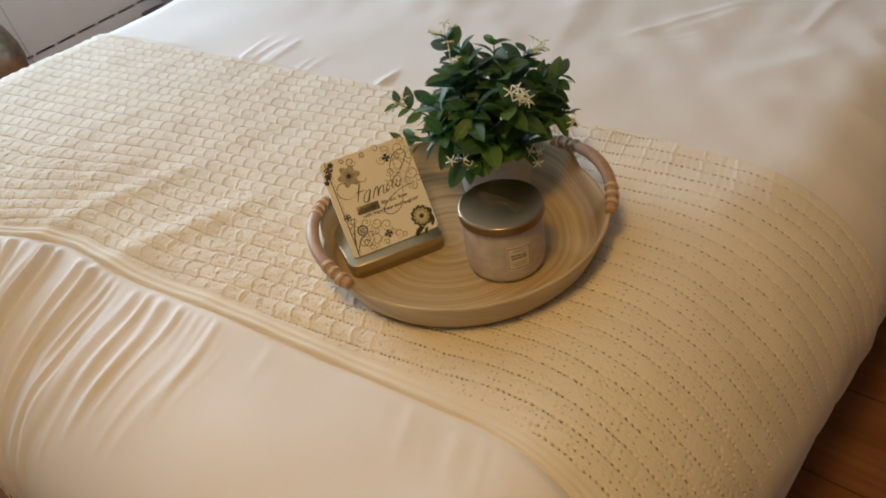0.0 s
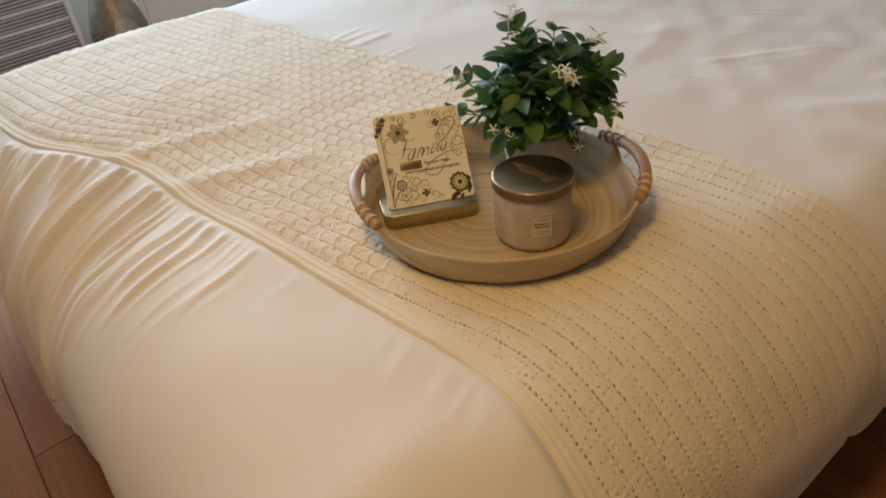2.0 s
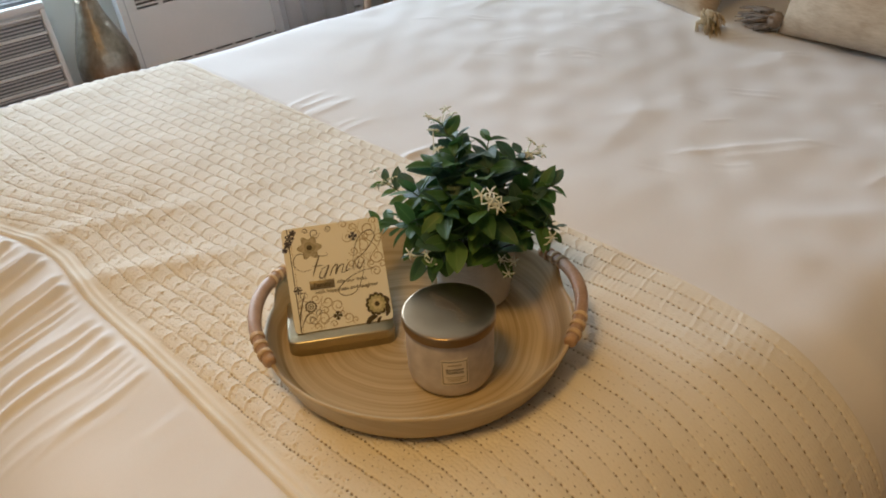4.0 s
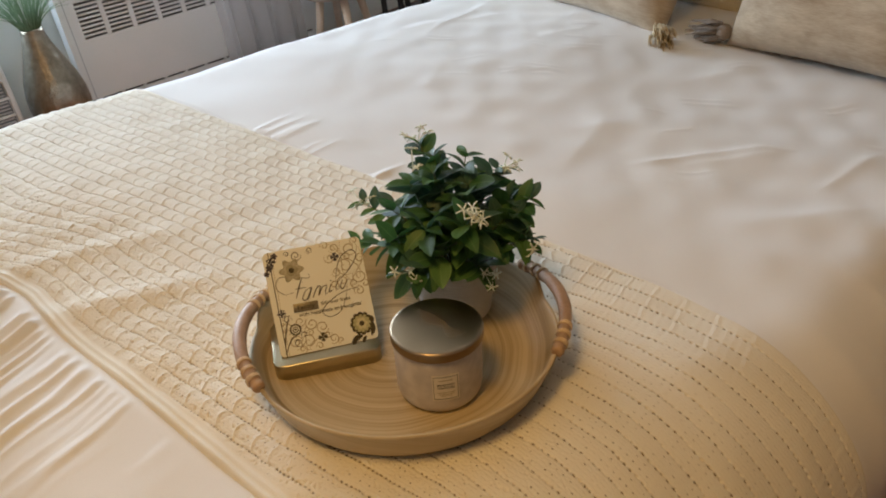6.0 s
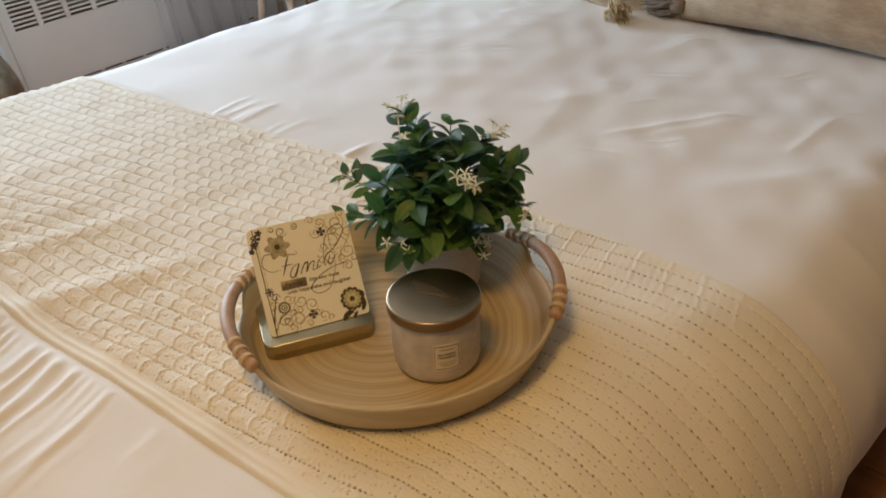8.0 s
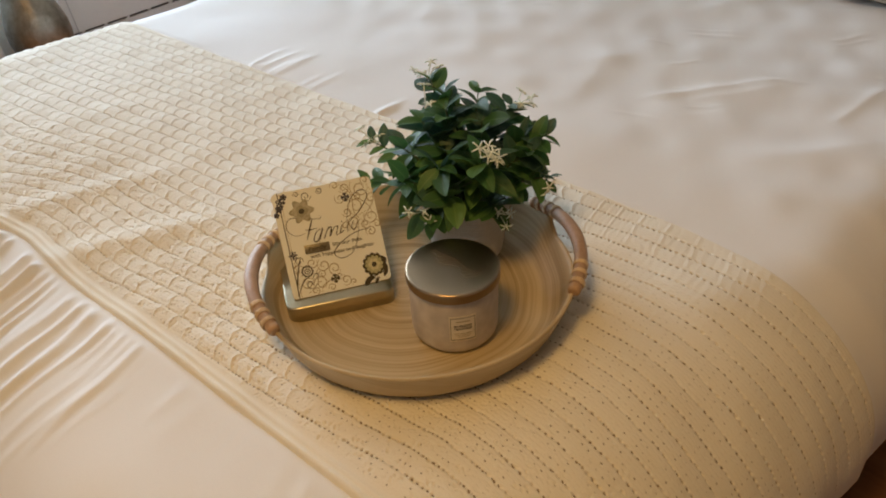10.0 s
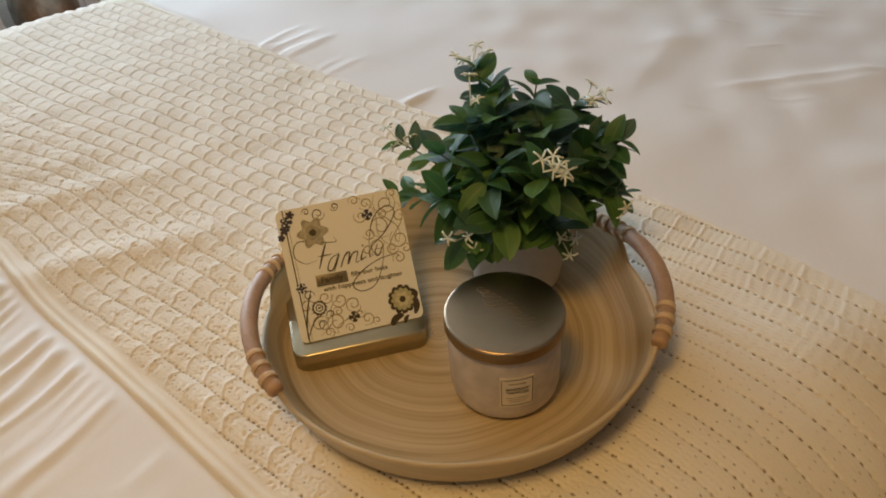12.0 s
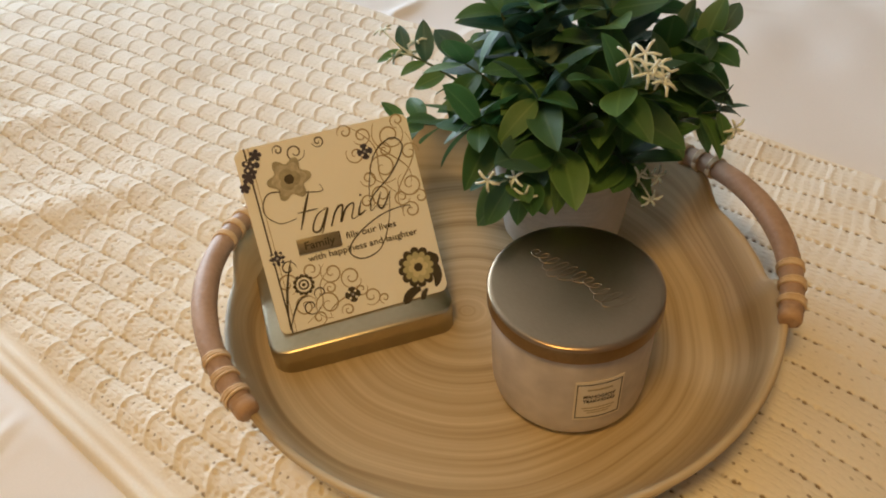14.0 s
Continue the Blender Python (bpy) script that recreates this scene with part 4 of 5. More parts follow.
# lettering
# the script word, stroke by stroke, and its long loops
def pen(points, width):
    """A smooth pen stroke through a few points of the card."""
    q = [Vector(C(p + 0.02, r + 0.055)) for p, r in points]
    q = [2 * q[0] - q[1]] + q + [2 * q[-1] - q[-2]]
    out = []
    for i in range(1, len(q) - 2):
        for k in range(7):
            f = k / 7
            p0, p1, p2, p3 = q[i - 1:i + 3]
            out.append(0.5 * (2 * p1 + (p2 - p0) * f + (2 * p0 - 5 * p1 + 4 * p2 - p3) * f * f + (3 * p1 - p0 - 3 * p2 + p3) * f ** 3))
    out.append(q[-2])
    printed("script_stroke", strip([tuple(v) for v in out], width), M_INK, 3)


pen([(0.40, 0.68), (0.40, 0.64), (0.26, 0.665), (0.11, 0.69), (0.06, 0.60), (0.13, 0.525), (0.23, 0.53)], 0.0008)
pen([(0.33, 0.655), (0.285, 0.57), (0.235, 0.465)], 0.0017)
pen([(0.24, 0.555), (0.30, 0.555), (0.355, 0.555)], 0.0010)
pen([(0.41, 0.55), (0.34, 0.52), (0.30, 0.45), (0.34, 0.44), (0.41, 0.545), (0.37, 0.465), (0.345, 0.42)], 0.0013)
pen([(0.475, 0.55), (0.435, 0.50), (0.405, 0.445), (0.45, 0.52), (0.495, 0.54), (0.465, 0.455), (0.51, 0.52), (0.56, 0.535), (0.53, 0.46), (0.57, 0.465)], 0.0013)
pen([(0.605, 0.54), (0.575, 0.47), (0.62, 0.485)], 0.0015)
pen([(0.612, 0.575), (0.606, 0.565)], 0.0019)
pen([(0.655, 0.48), (0.67, 0.60), (0.74, 0.76), (0.86, 0.83), (0.915, 0.77), (0.81, 0.64), (0.68, 0.55), (0.645, 0.475), (0.69, 0.495)], 0.0010)
pen([(0.73, 0.56), (0.695, 0.50), (0.72, 0.475), (0.785, 0.555)], 0.0014)
pen([(0.775, 0.535), (0.735, 0.40), (0.65, 0.265), (0.53, 0.235), (0.47, 0.295), (0.56, 0.38), (0.72, 0.445), (0.865, 0.455), (0.87, 0.43)], 0.0009)
for text, p, q, w in (("fills our lives", 0.640, 0.415, 0.036), ("with happiness and laughter", 0.575, 0.345, 0.078)):
    bm = letters(text, 0.0062, 0, w, 0.00003)
    for v in bm.verts:
        v.co.x += p * PW
        v.co.y += q * PH
    printed("printed_line", bm, M_INK, 4, "small dark printed words")
plaque = part("plaque", box(0.030, 0.0105, 0.0012, (0, 0, 0), 0.0004), M_PLAQUE, card, "small pewter name plate")
plaque.matrix_local = Matrix.Translation((0.335 * PW, 0.430 * PH, 0.0078)) @ Matrix.Rotation(math.radians(-1.5), 4, "Z")
bm = letters("Family", 0.0075, 0, 0.021, 0.0001)
for v in bm.verts:
    v.co.y -= 0.0024
    v.co.z += 0.0007
part("plaque_word", bm, M_INK, plaque, "embossed dark word", smooth=False)

# potted plant
QX, QY = -0.042, 0.112
plant = thing("potted_plant", SETTLE @ pose(QX, QY, FLOOR_Z), "small bushy artificial plant with star flowers in a ribbed white pot", "plant")
prof = [(0, 0), (0.042, 0), (0.0455, 0.002)]
for i in range(64):
    z = 0.003 + 0.074 * i / 63
    prof.append((0.0455 + 0.0095 * i / 63 + (0.0011 if i % 4 in (1, 2) else 0), z))
prof += [(0.0556, 0.079), (0.0546, 0.081), (0.0525, 0.081), (0.0515, 0.078), (0.051, 0.066)]
pot = part("pot", lathe(prof, 64, wobble=lambda r, z, a, k: (r, z + (0.0016 * math.sin(3 * a) + 0.0010 * math.sin(7 * a + 1)) * (0.004 < z < 0.076))), M_POT, plant, "white ceramic pot with wavy ribs")
part("moss", lathe([(0.0515, 0.070), (0.03, 0.074), (0, 0.077)], 32, wobble=lambda r, z, a, k: (r, z + 0.002 * math.sin(7 * a + 40 * r))), M_SOIL, plant)


def leaf_mesh(name, length, width, curl, fold, material):
    bm = bmesh.new()
    uvl = bm.loops.layers.uv.new("UVMap")
    nl, nw = 11, 4
    g, uv = [], {}
    for i in range(nl + 1):
        s = i / nl
        w = width / 2 * (math.sin(math.pi * s) ** 0.72) * (1 - 0.10 * s) if 0 < i < nl else 0.0004
        row = []
        for j in range(nw + 1):
            t = -1 + 2 * j / nw
            x = length * s
            zz = curl * length * s * s + fold * abs(t) * w - 0.0 + 0.0012 * math.sin(5 * s + 2 * t)
            v = bm.verts.new((x, t * w, zz))
            uv[v] = (s, t)
            row.append(v)
        g.append(row)
    for i in range(nl):
        for j in range(nw):
            f = bm.faces.new((g[i][j], g[i + 1][j], g[i + 1][j + 1], g[i][j + 1]))
            for lp in f.loops:
                lp[uvl].uv = uv[lp.vert]
    return mesh_of(name, bm, material)


LEAVES = []
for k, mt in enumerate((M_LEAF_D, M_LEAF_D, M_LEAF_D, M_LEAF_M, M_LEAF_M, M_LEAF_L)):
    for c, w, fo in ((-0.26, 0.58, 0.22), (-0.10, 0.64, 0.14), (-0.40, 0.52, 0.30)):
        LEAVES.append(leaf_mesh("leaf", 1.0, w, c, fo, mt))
rl = random.Random(5)


def add_leaf(base, direction, length, paleness, twist=0.0):
    pick = (rl.randrange(0, 9) if paleness < 0.45 else rl.randrange(9, 15) if paleness < 0.85 else rl.randrange(15, 18))
    ob = new("leaf", LEAVES[pick])
    ob.parent = plant
    d = Vector(direction).normalized()
    side = Vector((0, 0, 1)).cross(d)
    if side.length < 0.05:
        side = Vector((1, 0, 0))
    side.normalize()
    up = d.cross(side)
    m = Matrix((d, side, up)).transposed().to_4x4()
    ob.matrix_local = Matrix.Translation(base) @ m @ Matrix.Rotation(twist, 4, "X") @ Matrix.Scale(length, 4)


def star_flower(centre, direction, size, count):
    """A sprig of small five-armed flowers."""
    bm = bmesh.new()
    c = Vector(centre)
    d = Vector(direction).normalized()
    for k in range(count):
        off = Vector((rl.uniform(-1, 1), rl.uniform(-1, 1), rl.uniform(-0.6, 1))) * size * 1.5
        tip = c + off
        tube([c - d * size * 1.8, c + off * 0.4 - d * size * 0.4, tip], 0.0007, 5, bm)
        ax = (d + Vector((rl.uniform(-1, 1), rl.uniform(-1, 1), rl.uniform(-0.2, 0.8))) * 0.6).normalized()
        x = ax.orthogonal().normalized()
        y = ax.cross(x)
        for j in range(5):
            a = 2 * math.pi * j / 5 + k
            e = math.cos(a) * x + math.sin(a) * y
            tube([tip, tip + e * size * 0.5 + ax * size * 0.16, tip + e * size * 0.95], lambda f: 0.00105 - 0.0005 * abs(f - 0.45), 5, bm)
    part("star_flower", bm, M_FLOWER, plant, "pale green-white star-shaped flowers")


# stems: tip offsets from the pot's rim centre
base = Vector((0, 0, 0.072))
SPRAYS = [  # tip, leaf length, whorls
    ((-0.072, 0.012, 0.212), 0.031, 6), ((0.020, 0.060, 0.192), 0.031, 6), ((-0.120, -0.052, 0.132), 0.025, 4), ((0.096, 0.036, 0.132), 0.029, 4), ((0.066, -0.034, 0.168), 0.040, 4),
    ((0.030, -0.092, 0.110), 0.036, 4), ((0.064, -0.012, 0.100), 0.038, 4), ((-0.020, -0.010, 0.196), 0.038, 5), ((-0.050, -0.055, 0.150), 0.040, 4), ((0.018, 0.014, 0.186), 0.040, 4),
    ((-0.066, 0.034, 0.150), 0.038, 4), ((-0.020, 0.062, 0.150), 0.036, 4), ((0.048, 0.050, 0.135), 0.036, 4), ((-0.010, -0.080, 0.130), 0.040, 4), ((0.042, -0.062, 0.125), 0.040, 4), ((-0.045, 0.000, 0.172), 0.038, 4), ((0.012, 0.080, 0.120), 0.034, 4),
    ((0.000, -0.030, 0.155), 0.042, 4), ((0.050, -0.012, 0.140), 0.042, 4), ((-0.050, -0.022, 0.118), 0.040, 4), ((0.020, -0.058, 0.152), 0.042, 4), ((-0.075, -0.010, 0.140), 0.034, 4), ((0.074, 0.034, 0.158), 0.036, 4), ((0.052, 0.048, 0.165), 0.034, 4), ((-0.035, -0.035, 0.185), 0.036, 4),
    ((0.070, 0.066, 0.166), 0.031, 5), ((0.082, 0.058, 0.112), 0.029, 4), ((-0.088, -0.086, 0.098), 0.028, 4), ((-0.012, 0.036, 0.206), 0.033, 5), ((-0.048, 0.010, 0.200), 0.032, 5)]
for tip, size, whorls in SPRAYS:
    tip = Vector(tip)
    mid = base * 0.5 + tip * 0.5 + Vector((tip.x * 0.1, tip.y * 0.1, 0.018))
    start = base + Vector((tip.x, tip.y, 0)) * 0.12 - Vector((0, 0, 0.006))
    curve = [(start * (1 - s) ** 2 + mid * 2 * s * (1 - s) + tip * s * s) for s in np.linspace(0, 1, 9)]
    part("stem", tube(curve, lambda f: 0.0016 - 0.0008 * f, 6), M_STEM, plant)
    for w in range(whorls):
        s = 0.99 - 0.60 * w / whorls
        pair = 3 if w < 2 else 2
        p = start * (1 - s) ** 2 + mid * 2 * s * (1 - s) + tip * s * s
        d = ((mid - start) * (1 - s) + (tip - mid) * s).normalized()
        ph = rl.uniform(0, 6.28)
        for j in range(pair):
            a = ph + 2 * math.pi * j / pair
            x = d.orthogonal().normalized()
            y = d.cross(x)
            out = (math.cos(a) * x + math.sin(a) * y)
            dr = d * rl.uniform(0.35, 1.3) + out + Vector((0, 0, rl.uniform(-0.25, 0.25)))
            # leaves facing this way, and low ones, take the lighter greens more often
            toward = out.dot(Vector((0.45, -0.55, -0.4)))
            paleness = rl.uniform(0, 0.62) + 0.55 * max(0, toward) + (0.2 if p.z < 0.14 else 0)
            add_leaf(p, dr, size * (1.18 if size > 0.035 else 1.05) * rl.uniform(0.85, 1.15) * (1.0 if w else 0.75), paleness, rl.uniform(-0.5, 0.5))
# drooping leaves round the pot's rim
for i in range(11):
    a = 2 * math.pi * i / 11 + rl.uniform(-0.15, 0.15)
    b0 = Vector((0.040 * math.cos(a), 0.040 * math.sin(a), 0.104 + rl.uniform(0, 0.02)))
    add_leaf(b0, (math.cos(a), math.sin(a), rl.uniform(-0.85, -0.1)), rl.uniform(0.034, 0.044), rl.uniform(0.1, 0.95), rl.uniform(-0.4, 0.4))
for c, d, k in (((-0.078, 0.013, 0.223), (0, 0, 1), 4), ((0.028, 0.066, 0.199), (0.3, 0.3, 1), 5), ((-0.126, -0.056, 0.137), (-1, -0.4, 0.4), 4), ((0.084, -0.034, 0.184), (0.6, -0.5, 0.6), 6), ((0.035, -0.104, 0.114), (0.4, -0.9, 0.1), 3), ((0.077, -0.010, 0.086), (0.7, -0.2, -0.2), 4), ((0.108, 0.041, 0.118), (1, 0.3, -0.3), 2), ((-0.02, -0.04, 0.226), (0, 0, 1), 2)):
    star_flower(c, d, 0.0098 if k > 5 else 0.0085, k)

# ---- cushions at the head of the bed ----
def cushion_mesh(name, w, h, t, material, sag=0.0):
    """A soft square cushion standing in the xz plane, its lower edge at z = 0."""
    n = 48
    bm = bmesh.new()
    sheets = []
    for side in (-1, 1):
        rows_ = []
        for j in range(n + 1):
            row = []
            for i in range(n + 1):
                x, z = -1 + 2 * i / n, -1 + 2 * j / n
                full = max(0.0, (1 - x ** 4)) ** 0.55 * max(0.0, (1 - z ** 4)) ** 0.55
                pinch = 1 - 0.05 * (1 - x * x) * abs(z) ** 3 - 0.0
                pinchx = 1 - 0.05 * (1 - z * z) * abs(x) ** 3
                wr = 0.006 * math.sin(7 * x + 3 * z) * math.sin(5 * z - 2 * x) * full
                row.append(bm.verts.new((x * w / 2 * pinchx, side * (t / 2 * full + wr * (side > 0) - wr * (side < 0)), (z * pinch + 1) * h / 2 - sag * full * 0.0)))
            rows_.append(row)
        for j in range(n):
            for i in range(n):
                q = (rows_[j][i], rows_[j][i + 1], rows_[j + 1][i + 1], rows_[j + 1][i])
                bm.faces.new(q if side < 0 else q[::-1])
        sheets.append(rows_)
    bmesh.ops.remove_doubles(bm, verts=bm.verts[:], dist=0.0004)
    return bm


def tassel(parent, where, direction, material, size):
    """A bound bunch of yarn ends."""
    r = random.Random(int(1000 * abs(where[0])) + 3)
    d = Vector(direction).normalized()
    bm = bmesh.new()
    c = Vector(where)
    bmesh.ops.create_icosphere(bm, subdivisions=2, radius=size * 0.26, matrix=Matrix.Translation(c + d * size * 0.2))
    for k in range(150):
        e = Vector((r.uniform(-1, 1), r.uniform(-1, 1), r.uniform(-1, 1)))
        tip = c + d * size * r.uniform(0.8, 1.1) + e * size * 0.32 - Vector((0, 0, size * 0.10))
        mid = c + d * size * 0.5 + e * size * 0.30
        tube([c + d * size * 0.1, mid, tip], size * 0.019, 4, bm)
    part("tassel", bm, material, parent, "yarn tassel at the corner")


SHEETZ = 0.620
for nm, x, y, w, h, t, lean, yaw, lab in (("cushion", -0.850, 1.325, 0.57, 0.52, 0.17, 22, -11, "beige slub-linen cushion with taupe corner tassels"), ("cushion", -0.100, 1.315, 0.64, 0.54, 0.19, 20, -3.5, "large beige slub-linen cushion with corner tassels, beside its twin")):
    cu = thing(nm, SETTLE @ pose(x, y, SHEETZ, -lean, 0, yaw), lab, "cushion", "tasselled cushions on the bed")
    part("cover", cushion_mesh("cover", w, h, t, M_LINEN), M_LINEN, cu)
    if x < -0.5:
        tassel(cu, (-w / 2, -0.01, 0.02), (-1, -0.2, -0.1), M_TASSEL_D, 0.075)
        tassel(cu, (w / 2 + 0.012, -0.030, 0.020), (0.65, -0.4, -0.12), M_TASSEL_L, 0.075)
    else:
        tassel(cu, (-w / 2 + 0.01, -0.015, 0.03), (-1, -0.1, -0.05), M_TASSEL_D, 0.08)
        tassel(cu, (w / 2, -0.01, 0.02), (1, -0.2, -0.05), M_TASSEL_D, 0.075)
for x, y, lean in ((-0.90, 1.58, 28), (-0.13, 1.57, 28)):
    pl = part("sleeping_pillow", cushion_mesh("sleeping_pillow", 0.74, 0.50, 0.19, M_PILLOW), M_PILLOW)
    pl.matrix_world = SETTLE @ pose(x, y, SHEETZ, -lean, 0, 0)
    tagged(pl, "cream cotton sleeping pillow leaning behind the cushions", "pillow", "sleeping pillows")

# ---- by the window ----
RX = -3.0
rad = thing("radiator_cover", pose(RX, 0, 0), "white convector radiator cover with slotted grilles under the window", "radiator")
RY0, RY1, RZ = 0.395, 1.62, 0.545
GY0, GZ0, GZ1 = 0.470, 0.318, 0.482
COLS, PITCH, CW = 9, 0.1195, 0.099
GY1 = GY0 + PITCH * (COLS - 1) + CW
bm = box(0.012, RY1 - RY0, RZ - GZ1, (-0.006, (RY0 + RY1) / 2, (RZ + GZ1) / 2), 0.002)
box(0.012, RY1 - RY0, GZ0 - 0.064, (-0.006, (RY0 + RY1) / 2, (GZ0 + 0.064) / 2), 0.002, bm=bm)
box(0.012, GY0 - RY0, GZ1 - GZ0, (-0.006, (RY0 + GY0) / 2, (GZ0 + GZ1) / 2), 0.0, bm=bm)
box(0.012, RY1 - GY1, GZ1 - GZ0, (-0.006, (RY1 + GY1) / 2, (GZ0 + GZ1) / 2), 0.0, bm=bm)
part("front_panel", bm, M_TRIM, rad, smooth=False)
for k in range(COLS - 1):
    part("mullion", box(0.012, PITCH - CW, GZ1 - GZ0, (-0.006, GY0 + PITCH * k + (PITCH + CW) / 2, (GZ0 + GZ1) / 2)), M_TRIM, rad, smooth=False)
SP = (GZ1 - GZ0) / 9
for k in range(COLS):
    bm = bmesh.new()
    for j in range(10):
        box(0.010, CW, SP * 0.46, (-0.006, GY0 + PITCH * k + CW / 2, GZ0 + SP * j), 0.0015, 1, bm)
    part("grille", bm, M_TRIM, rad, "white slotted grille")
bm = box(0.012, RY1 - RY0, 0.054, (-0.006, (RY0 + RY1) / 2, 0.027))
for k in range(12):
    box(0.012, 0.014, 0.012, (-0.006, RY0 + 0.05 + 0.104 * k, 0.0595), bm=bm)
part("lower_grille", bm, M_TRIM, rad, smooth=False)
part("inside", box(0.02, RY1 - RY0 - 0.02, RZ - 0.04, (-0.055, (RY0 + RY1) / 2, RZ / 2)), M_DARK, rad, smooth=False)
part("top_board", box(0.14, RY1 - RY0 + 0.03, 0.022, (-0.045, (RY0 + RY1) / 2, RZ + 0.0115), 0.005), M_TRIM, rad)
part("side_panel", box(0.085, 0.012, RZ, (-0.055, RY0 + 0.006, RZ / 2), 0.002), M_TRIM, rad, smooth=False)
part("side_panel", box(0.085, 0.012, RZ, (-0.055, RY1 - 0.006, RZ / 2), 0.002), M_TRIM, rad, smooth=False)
part("seam", box(0.004, 0.004, RZ - 0.03, (0.0015, RY0 + 0.030, RZ / 2)), M_FIN, rad, smooth=False)


def curtain(name, y0, y1, x, z0, z1, folds, depth, label, m):
    n, k = 160, 24
    s, q = np.linspace(0, 1, n), np.linspace(0, 1, k)
    S, Q = np.meshgrid(s, q)
    ph = S * folds * 2 * math.pi
    P_ = np.stack([x + depth * np.sin(ph + 0.7 * np.sin(3 * S)) * (1 - 0.3 * Q) + 0.01 * np.sin(5 * Q + 8 * S), y0 + (y1 - y0) * (S + 0.02 * np.sin(ph * 2)), z0 + (z1 - z0) * Q], -1)
    ob = new(name, grid_mesh(name, P_, m))
    return tagged(ob, label, "curtain")


curtain("sheer_curtain", 1.06, 1.50, -2.93, 0.03, 2.30, 4, 0.035, "sheer white voile curtain hanging beside the radiator", M_SHEER)
rod = part("curtain_rod", tube([(-2.93, -0.3, 2.31), (-2.93, 1.0, 2.31), (-2.93, 2.1, 2.31)], 0.012, 12), M_BLACK)
tagged(rod, "thin black curtain rod above the window", "curtain rod")
for yy in (-0.2, 2.0):
    tube_b = part("bracket", tube([(-3.099, yy, 2.31), (-3.0, yy, 2.31), (-2.93, yy, 2.31)], 0.008, 8), M_BLACK, rod)

vase = thing("floor_vase", pose(-2.86, 0.250, 0), "hammered gold floor vase holding grey-green grass", "vase")
part("vessel", lathe([(0, 0), (0.070, 0), (0.085, 0.01), (0.112, 0.07), (0.124, 0.14), (0.122, 0.19), (0.108, 0.25), (0.082, 0.32), (0.056, 0.39), (0.044, 0.44), (0.042, 0.455), (0.038, 0.455), (0.036, 0.44), (0.0, 0.40)], 56), M_BRASSV, vase, "tapering hammered gold vessel")
rg = random.Random(8)
bm = bmesh.new()
for i in range(140):
    a, l2, sp = rg.uniform(0, 6.28), rg.uniform(0.16, 0.36), rg.uniform(0.03, 0.60)
    p0 = Vector((0.022 * math.cos(a), 0.022 * math.sin(a), 0.43))
    d = Vector((math.cos(a) * sp, math.sin(a) * sp, 1)).normalized()
    q = [p0 + d * l2 * s + Vector((math.cos(a), math.sin(a), -0.9)) * (0.14 * sp * s ** 2.4) for s in np.linspace(0, 1, 7)]
    tube(q, lambda f: 0.0026 * (1 - 0.85 * f), 4, bm, False)
part("grass", bm, M_GRASS, vase, "thin drooping grey-green grass blades")

ac = thing("air_conditioner", pose(-2.80, -0.195, 0), "grey-white box air conditioner with louvred front on the floor", "air conditioner")
AW, AH = 0.56, 0.475
bm = box(0.30, AW, AH, (-0.16, 0, AH / 2), 0.012, 3)
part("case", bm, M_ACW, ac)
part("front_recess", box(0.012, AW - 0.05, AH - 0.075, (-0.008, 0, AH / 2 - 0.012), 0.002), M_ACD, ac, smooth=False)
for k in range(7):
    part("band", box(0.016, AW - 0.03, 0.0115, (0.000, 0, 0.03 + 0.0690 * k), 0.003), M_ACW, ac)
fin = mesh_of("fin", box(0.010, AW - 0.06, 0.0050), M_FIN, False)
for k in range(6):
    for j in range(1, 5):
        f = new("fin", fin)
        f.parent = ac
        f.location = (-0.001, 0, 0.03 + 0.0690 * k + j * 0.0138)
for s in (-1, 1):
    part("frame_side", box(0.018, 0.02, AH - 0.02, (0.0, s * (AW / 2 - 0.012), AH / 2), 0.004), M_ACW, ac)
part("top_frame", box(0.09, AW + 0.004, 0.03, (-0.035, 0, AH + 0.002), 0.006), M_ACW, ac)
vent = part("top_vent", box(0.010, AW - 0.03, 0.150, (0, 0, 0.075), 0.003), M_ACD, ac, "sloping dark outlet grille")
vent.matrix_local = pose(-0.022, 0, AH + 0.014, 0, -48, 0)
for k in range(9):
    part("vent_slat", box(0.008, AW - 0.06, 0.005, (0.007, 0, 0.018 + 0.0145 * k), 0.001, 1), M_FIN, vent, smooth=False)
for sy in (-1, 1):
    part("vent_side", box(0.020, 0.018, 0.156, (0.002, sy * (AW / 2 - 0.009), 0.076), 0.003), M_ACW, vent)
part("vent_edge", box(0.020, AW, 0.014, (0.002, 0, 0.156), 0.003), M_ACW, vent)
slat = mesh_of("top_slat", box(0.13, 0.006, 0.012), M_ACD, False)
for k in range(14):
    f = new("top_slat", slat)
    f.parent = ac
    f.location = (-0.16, -0.22 + 0.034 * k, AH + 0.004)

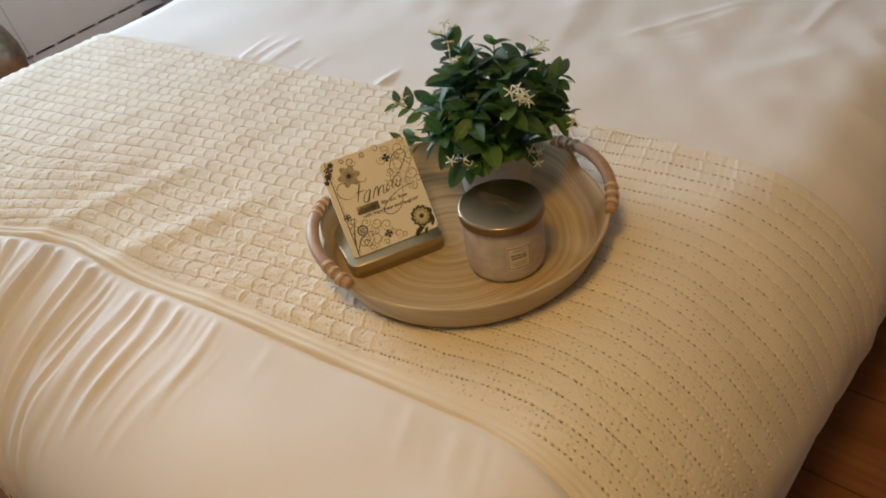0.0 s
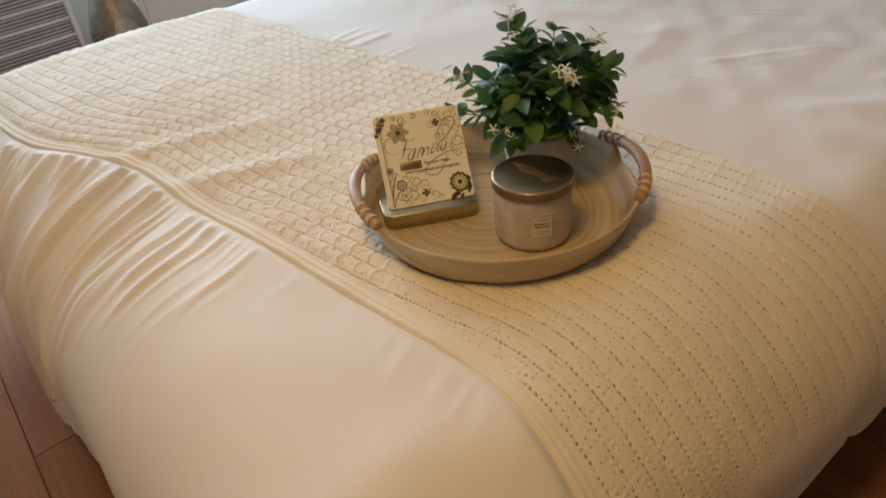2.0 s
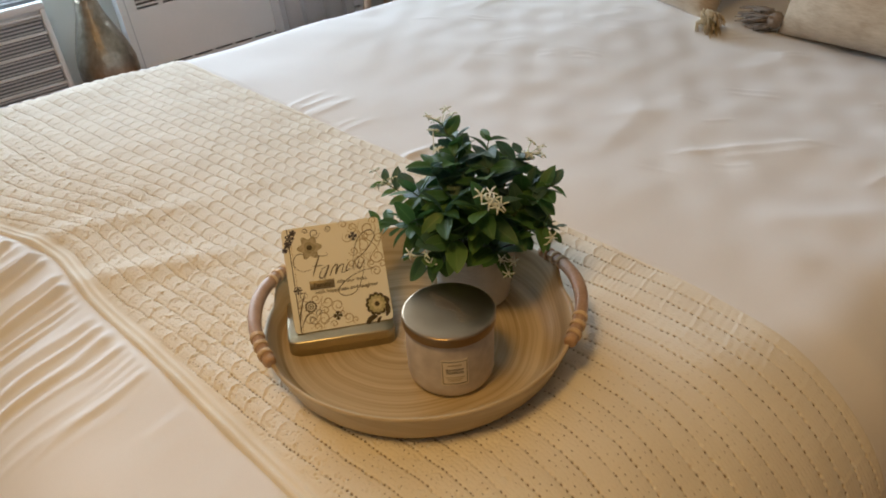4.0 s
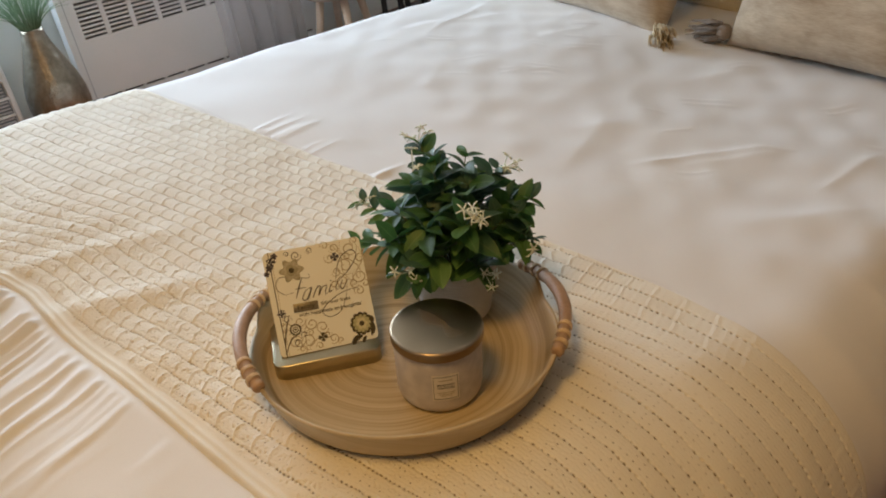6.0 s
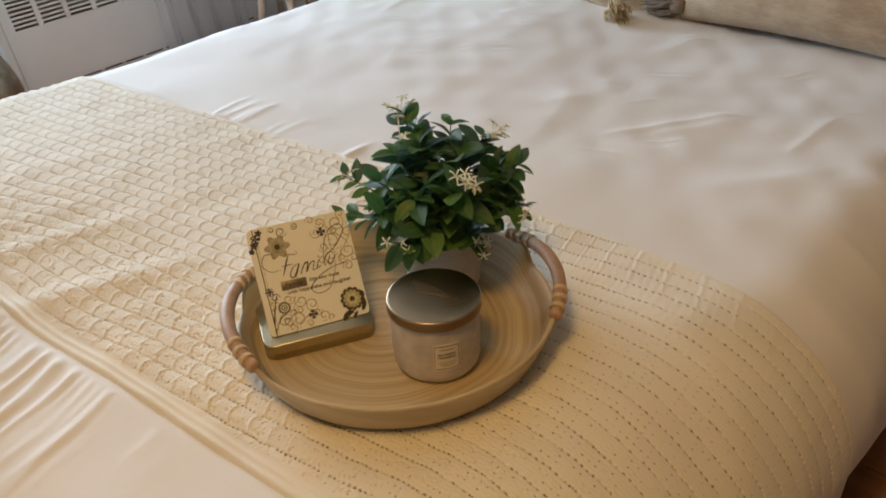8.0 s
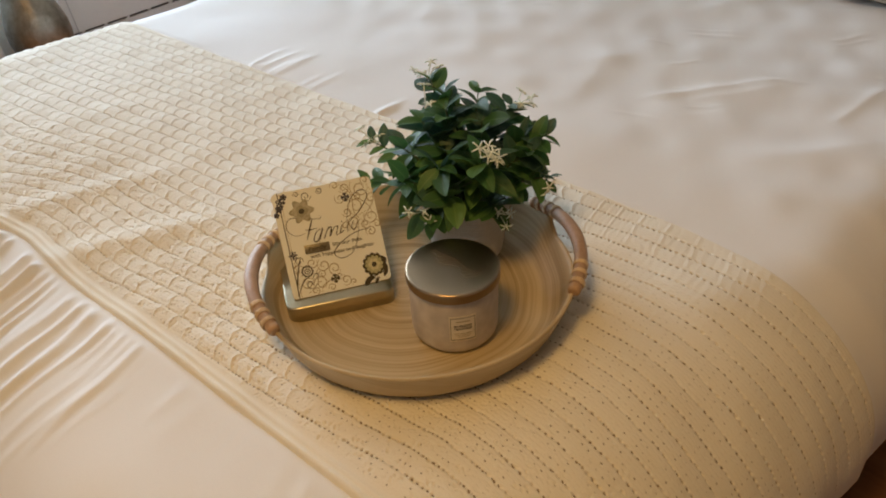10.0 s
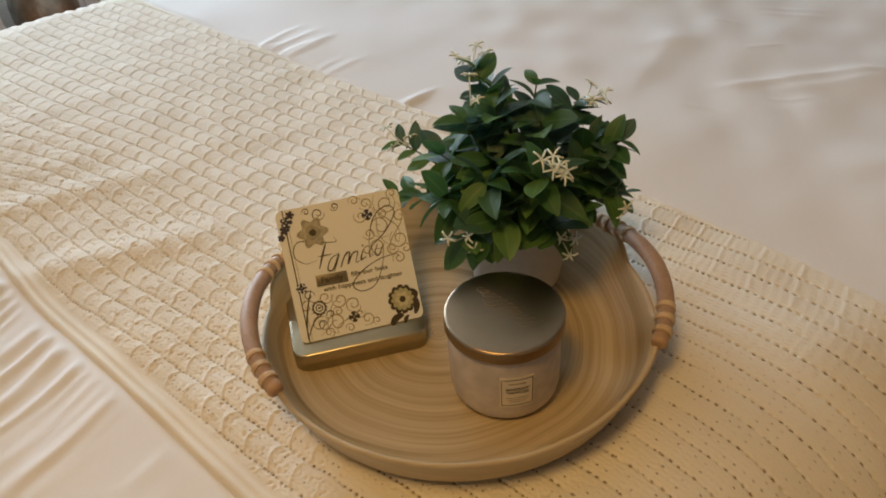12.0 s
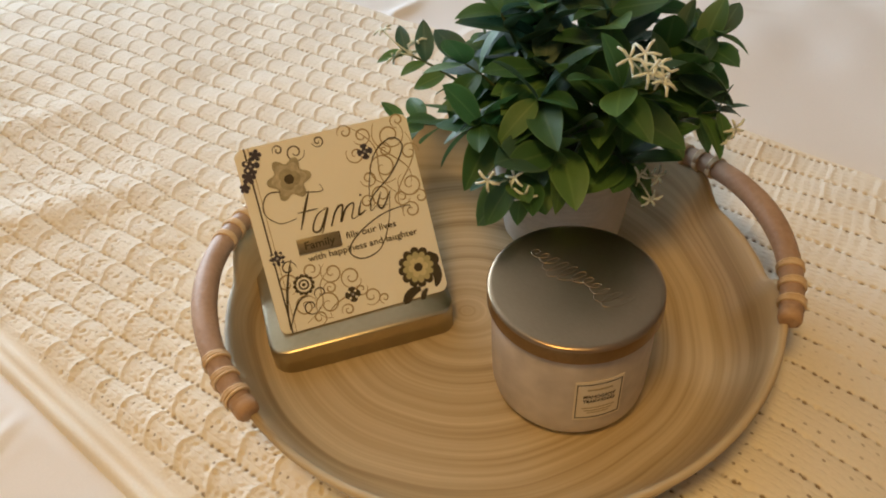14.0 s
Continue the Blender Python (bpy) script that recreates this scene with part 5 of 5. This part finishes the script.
rug = part("rug", box(1.0, 1.5, 0.012, (-2.55, 1.72, 0.006), 0.004), M_RUG)
tagged(rug, "dark plum pile rug beyond the bed", "rug")
stool = thing("round_stool", pose(-2.74, 1.62, 0.012) @ Matrix.Diagonal((0.95, 0.95, 0.84, 1)), "cream drum-shaped stool on splayed beech legs", "stool")
part("seat", lathe([(0, 0.298), (0.150, 0.298), (0.172, 0.306), (0.180, 0.326), (0.180, 0.40), (0.170, 0.425), (0.14, 0.437), (0, 0.44)], 48), M_STOOL, stool)
for a in (-20, 70, 160, 250):
    c, s = math.cos(math.radians(a)), math.sin(math.radians(a))
    part("leg", tube([(0.100 * c, 0.100 * s, 0.302), (0.128 * c, 0.128 * s, 0.14), (0.158 * c, 0.158 * s, 0.0)], lambda f: 0.022 - 0.005 * f, 12), M_LEG, stool)
bask = thing("wire_stool", pose(-2.62, 1.92, 0.012) @ Matrix.Diagonal((0.95, 0.95, 0.84, 1)), "black wire drum stool with an ivory striped cover", "stool")
part("cover", lathe([(0, 0.270), (0.135, 0.270), (0.150, 0.285), (0.155, 0.43), (0.14, 0.45), (0, 0.455)], 40), M_IVORY, bask, "ivory fabric drum")
for k in range(16):
    a = 2 * math.pi * k / 16
    part("rib", tube([(0.140 * math.cos(a), 0.140 * math.sin(a), 0.261), (0.162 * math.cos(a), 0.162 * math.sin(a), 0.30), (0.166 * math.cos(a), 0.166 * math.sin(a), 0.43)], 0.010, 6), M_BLACK, bask)
for z, r in ((0.263, 0.145), (0.43, 0.166)):
    part("ring", tube([(r * math.cos(2 * math.pi * k / 32), r * math.sin(2 * math.pi * k / 32), z) for k in range(33)], 0.010, 8, None, False), M_BLACK, bask)
for a in (45, 135, 225, 315):
    c, s = math.cos(math.radians(a)), math.sin(math.radians(a))
    part("leg", tube([(0.11 * c, 0.11 * s, 0.265), (0.11 * c, 0.11 * s, 0.1), (0.115 * c, 0.115 * s, 0.0)], 0.016, 10), M_BLACK, bask)

night = thing("side_table", pose(-1.735, 1.795, 0) @ Matrix.Diagonal((1, 1, 0.82, 1)), "white metal side table with a glass top beside the bed", "side table")
part("glass_top", box(0.40, 0.42, 0.010, (0, 0, 0.525), 0.003), M_GLASS, night)
for dx, dy, sx, sy in ((0, -0.215, 0.44, 0.008), (0, 0.215, 0.44, 0.008), (-0.215, 0, 0.008, 0.422), (0.215, 0, 0.008, 0.422)):
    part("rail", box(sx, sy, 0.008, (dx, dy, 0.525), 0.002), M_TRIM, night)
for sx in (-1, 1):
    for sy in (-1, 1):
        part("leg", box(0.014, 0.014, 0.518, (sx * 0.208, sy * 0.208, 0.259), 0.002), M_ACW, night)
part("lower_shelf", box(0.40, 0.40, 0.012, (0, 0, 0.16), 0.003), M_ACD, night)

# ---- ceiling lamp ----
lamp = thing("ceiling_lamp", pose(0.40, -0.62, H), "round white ceiling lamp glowing warm", "ceiling lamp")
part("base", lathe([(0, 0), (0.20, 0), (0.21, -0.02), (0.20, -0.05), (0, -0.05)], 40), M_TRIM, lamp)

# ---- floor planks ----
PWID, PLEN = 0.19, 1.25
pm = mesh_of("plank", box(PLEN - 0.002, PWID - 0.002, 0.012, (0, 0, -0.0065), 0.0012, 1), M_WOOD, False)
row = 0
y = Y0 + PWID / 2
while y < Y1 - PWID / 2:
    x = X0 + PLEN / 2 - (row * 0.43) % PLEN
    while x - PLEN / 2 < X1:
        lo, hi = max(x - PLEN / 2, X0), min(x + PLEN / 2, X1)
        pk = new("plank", pm)
        pk.parent = floor
        pk.matrix_local = pose((lo + hi) / 2, y, 0) @ Matrix.Diagonal(((hi - lo) / PLEN, 1, 1, 1))
        x += PLEN
    y += PWID
    row += 1
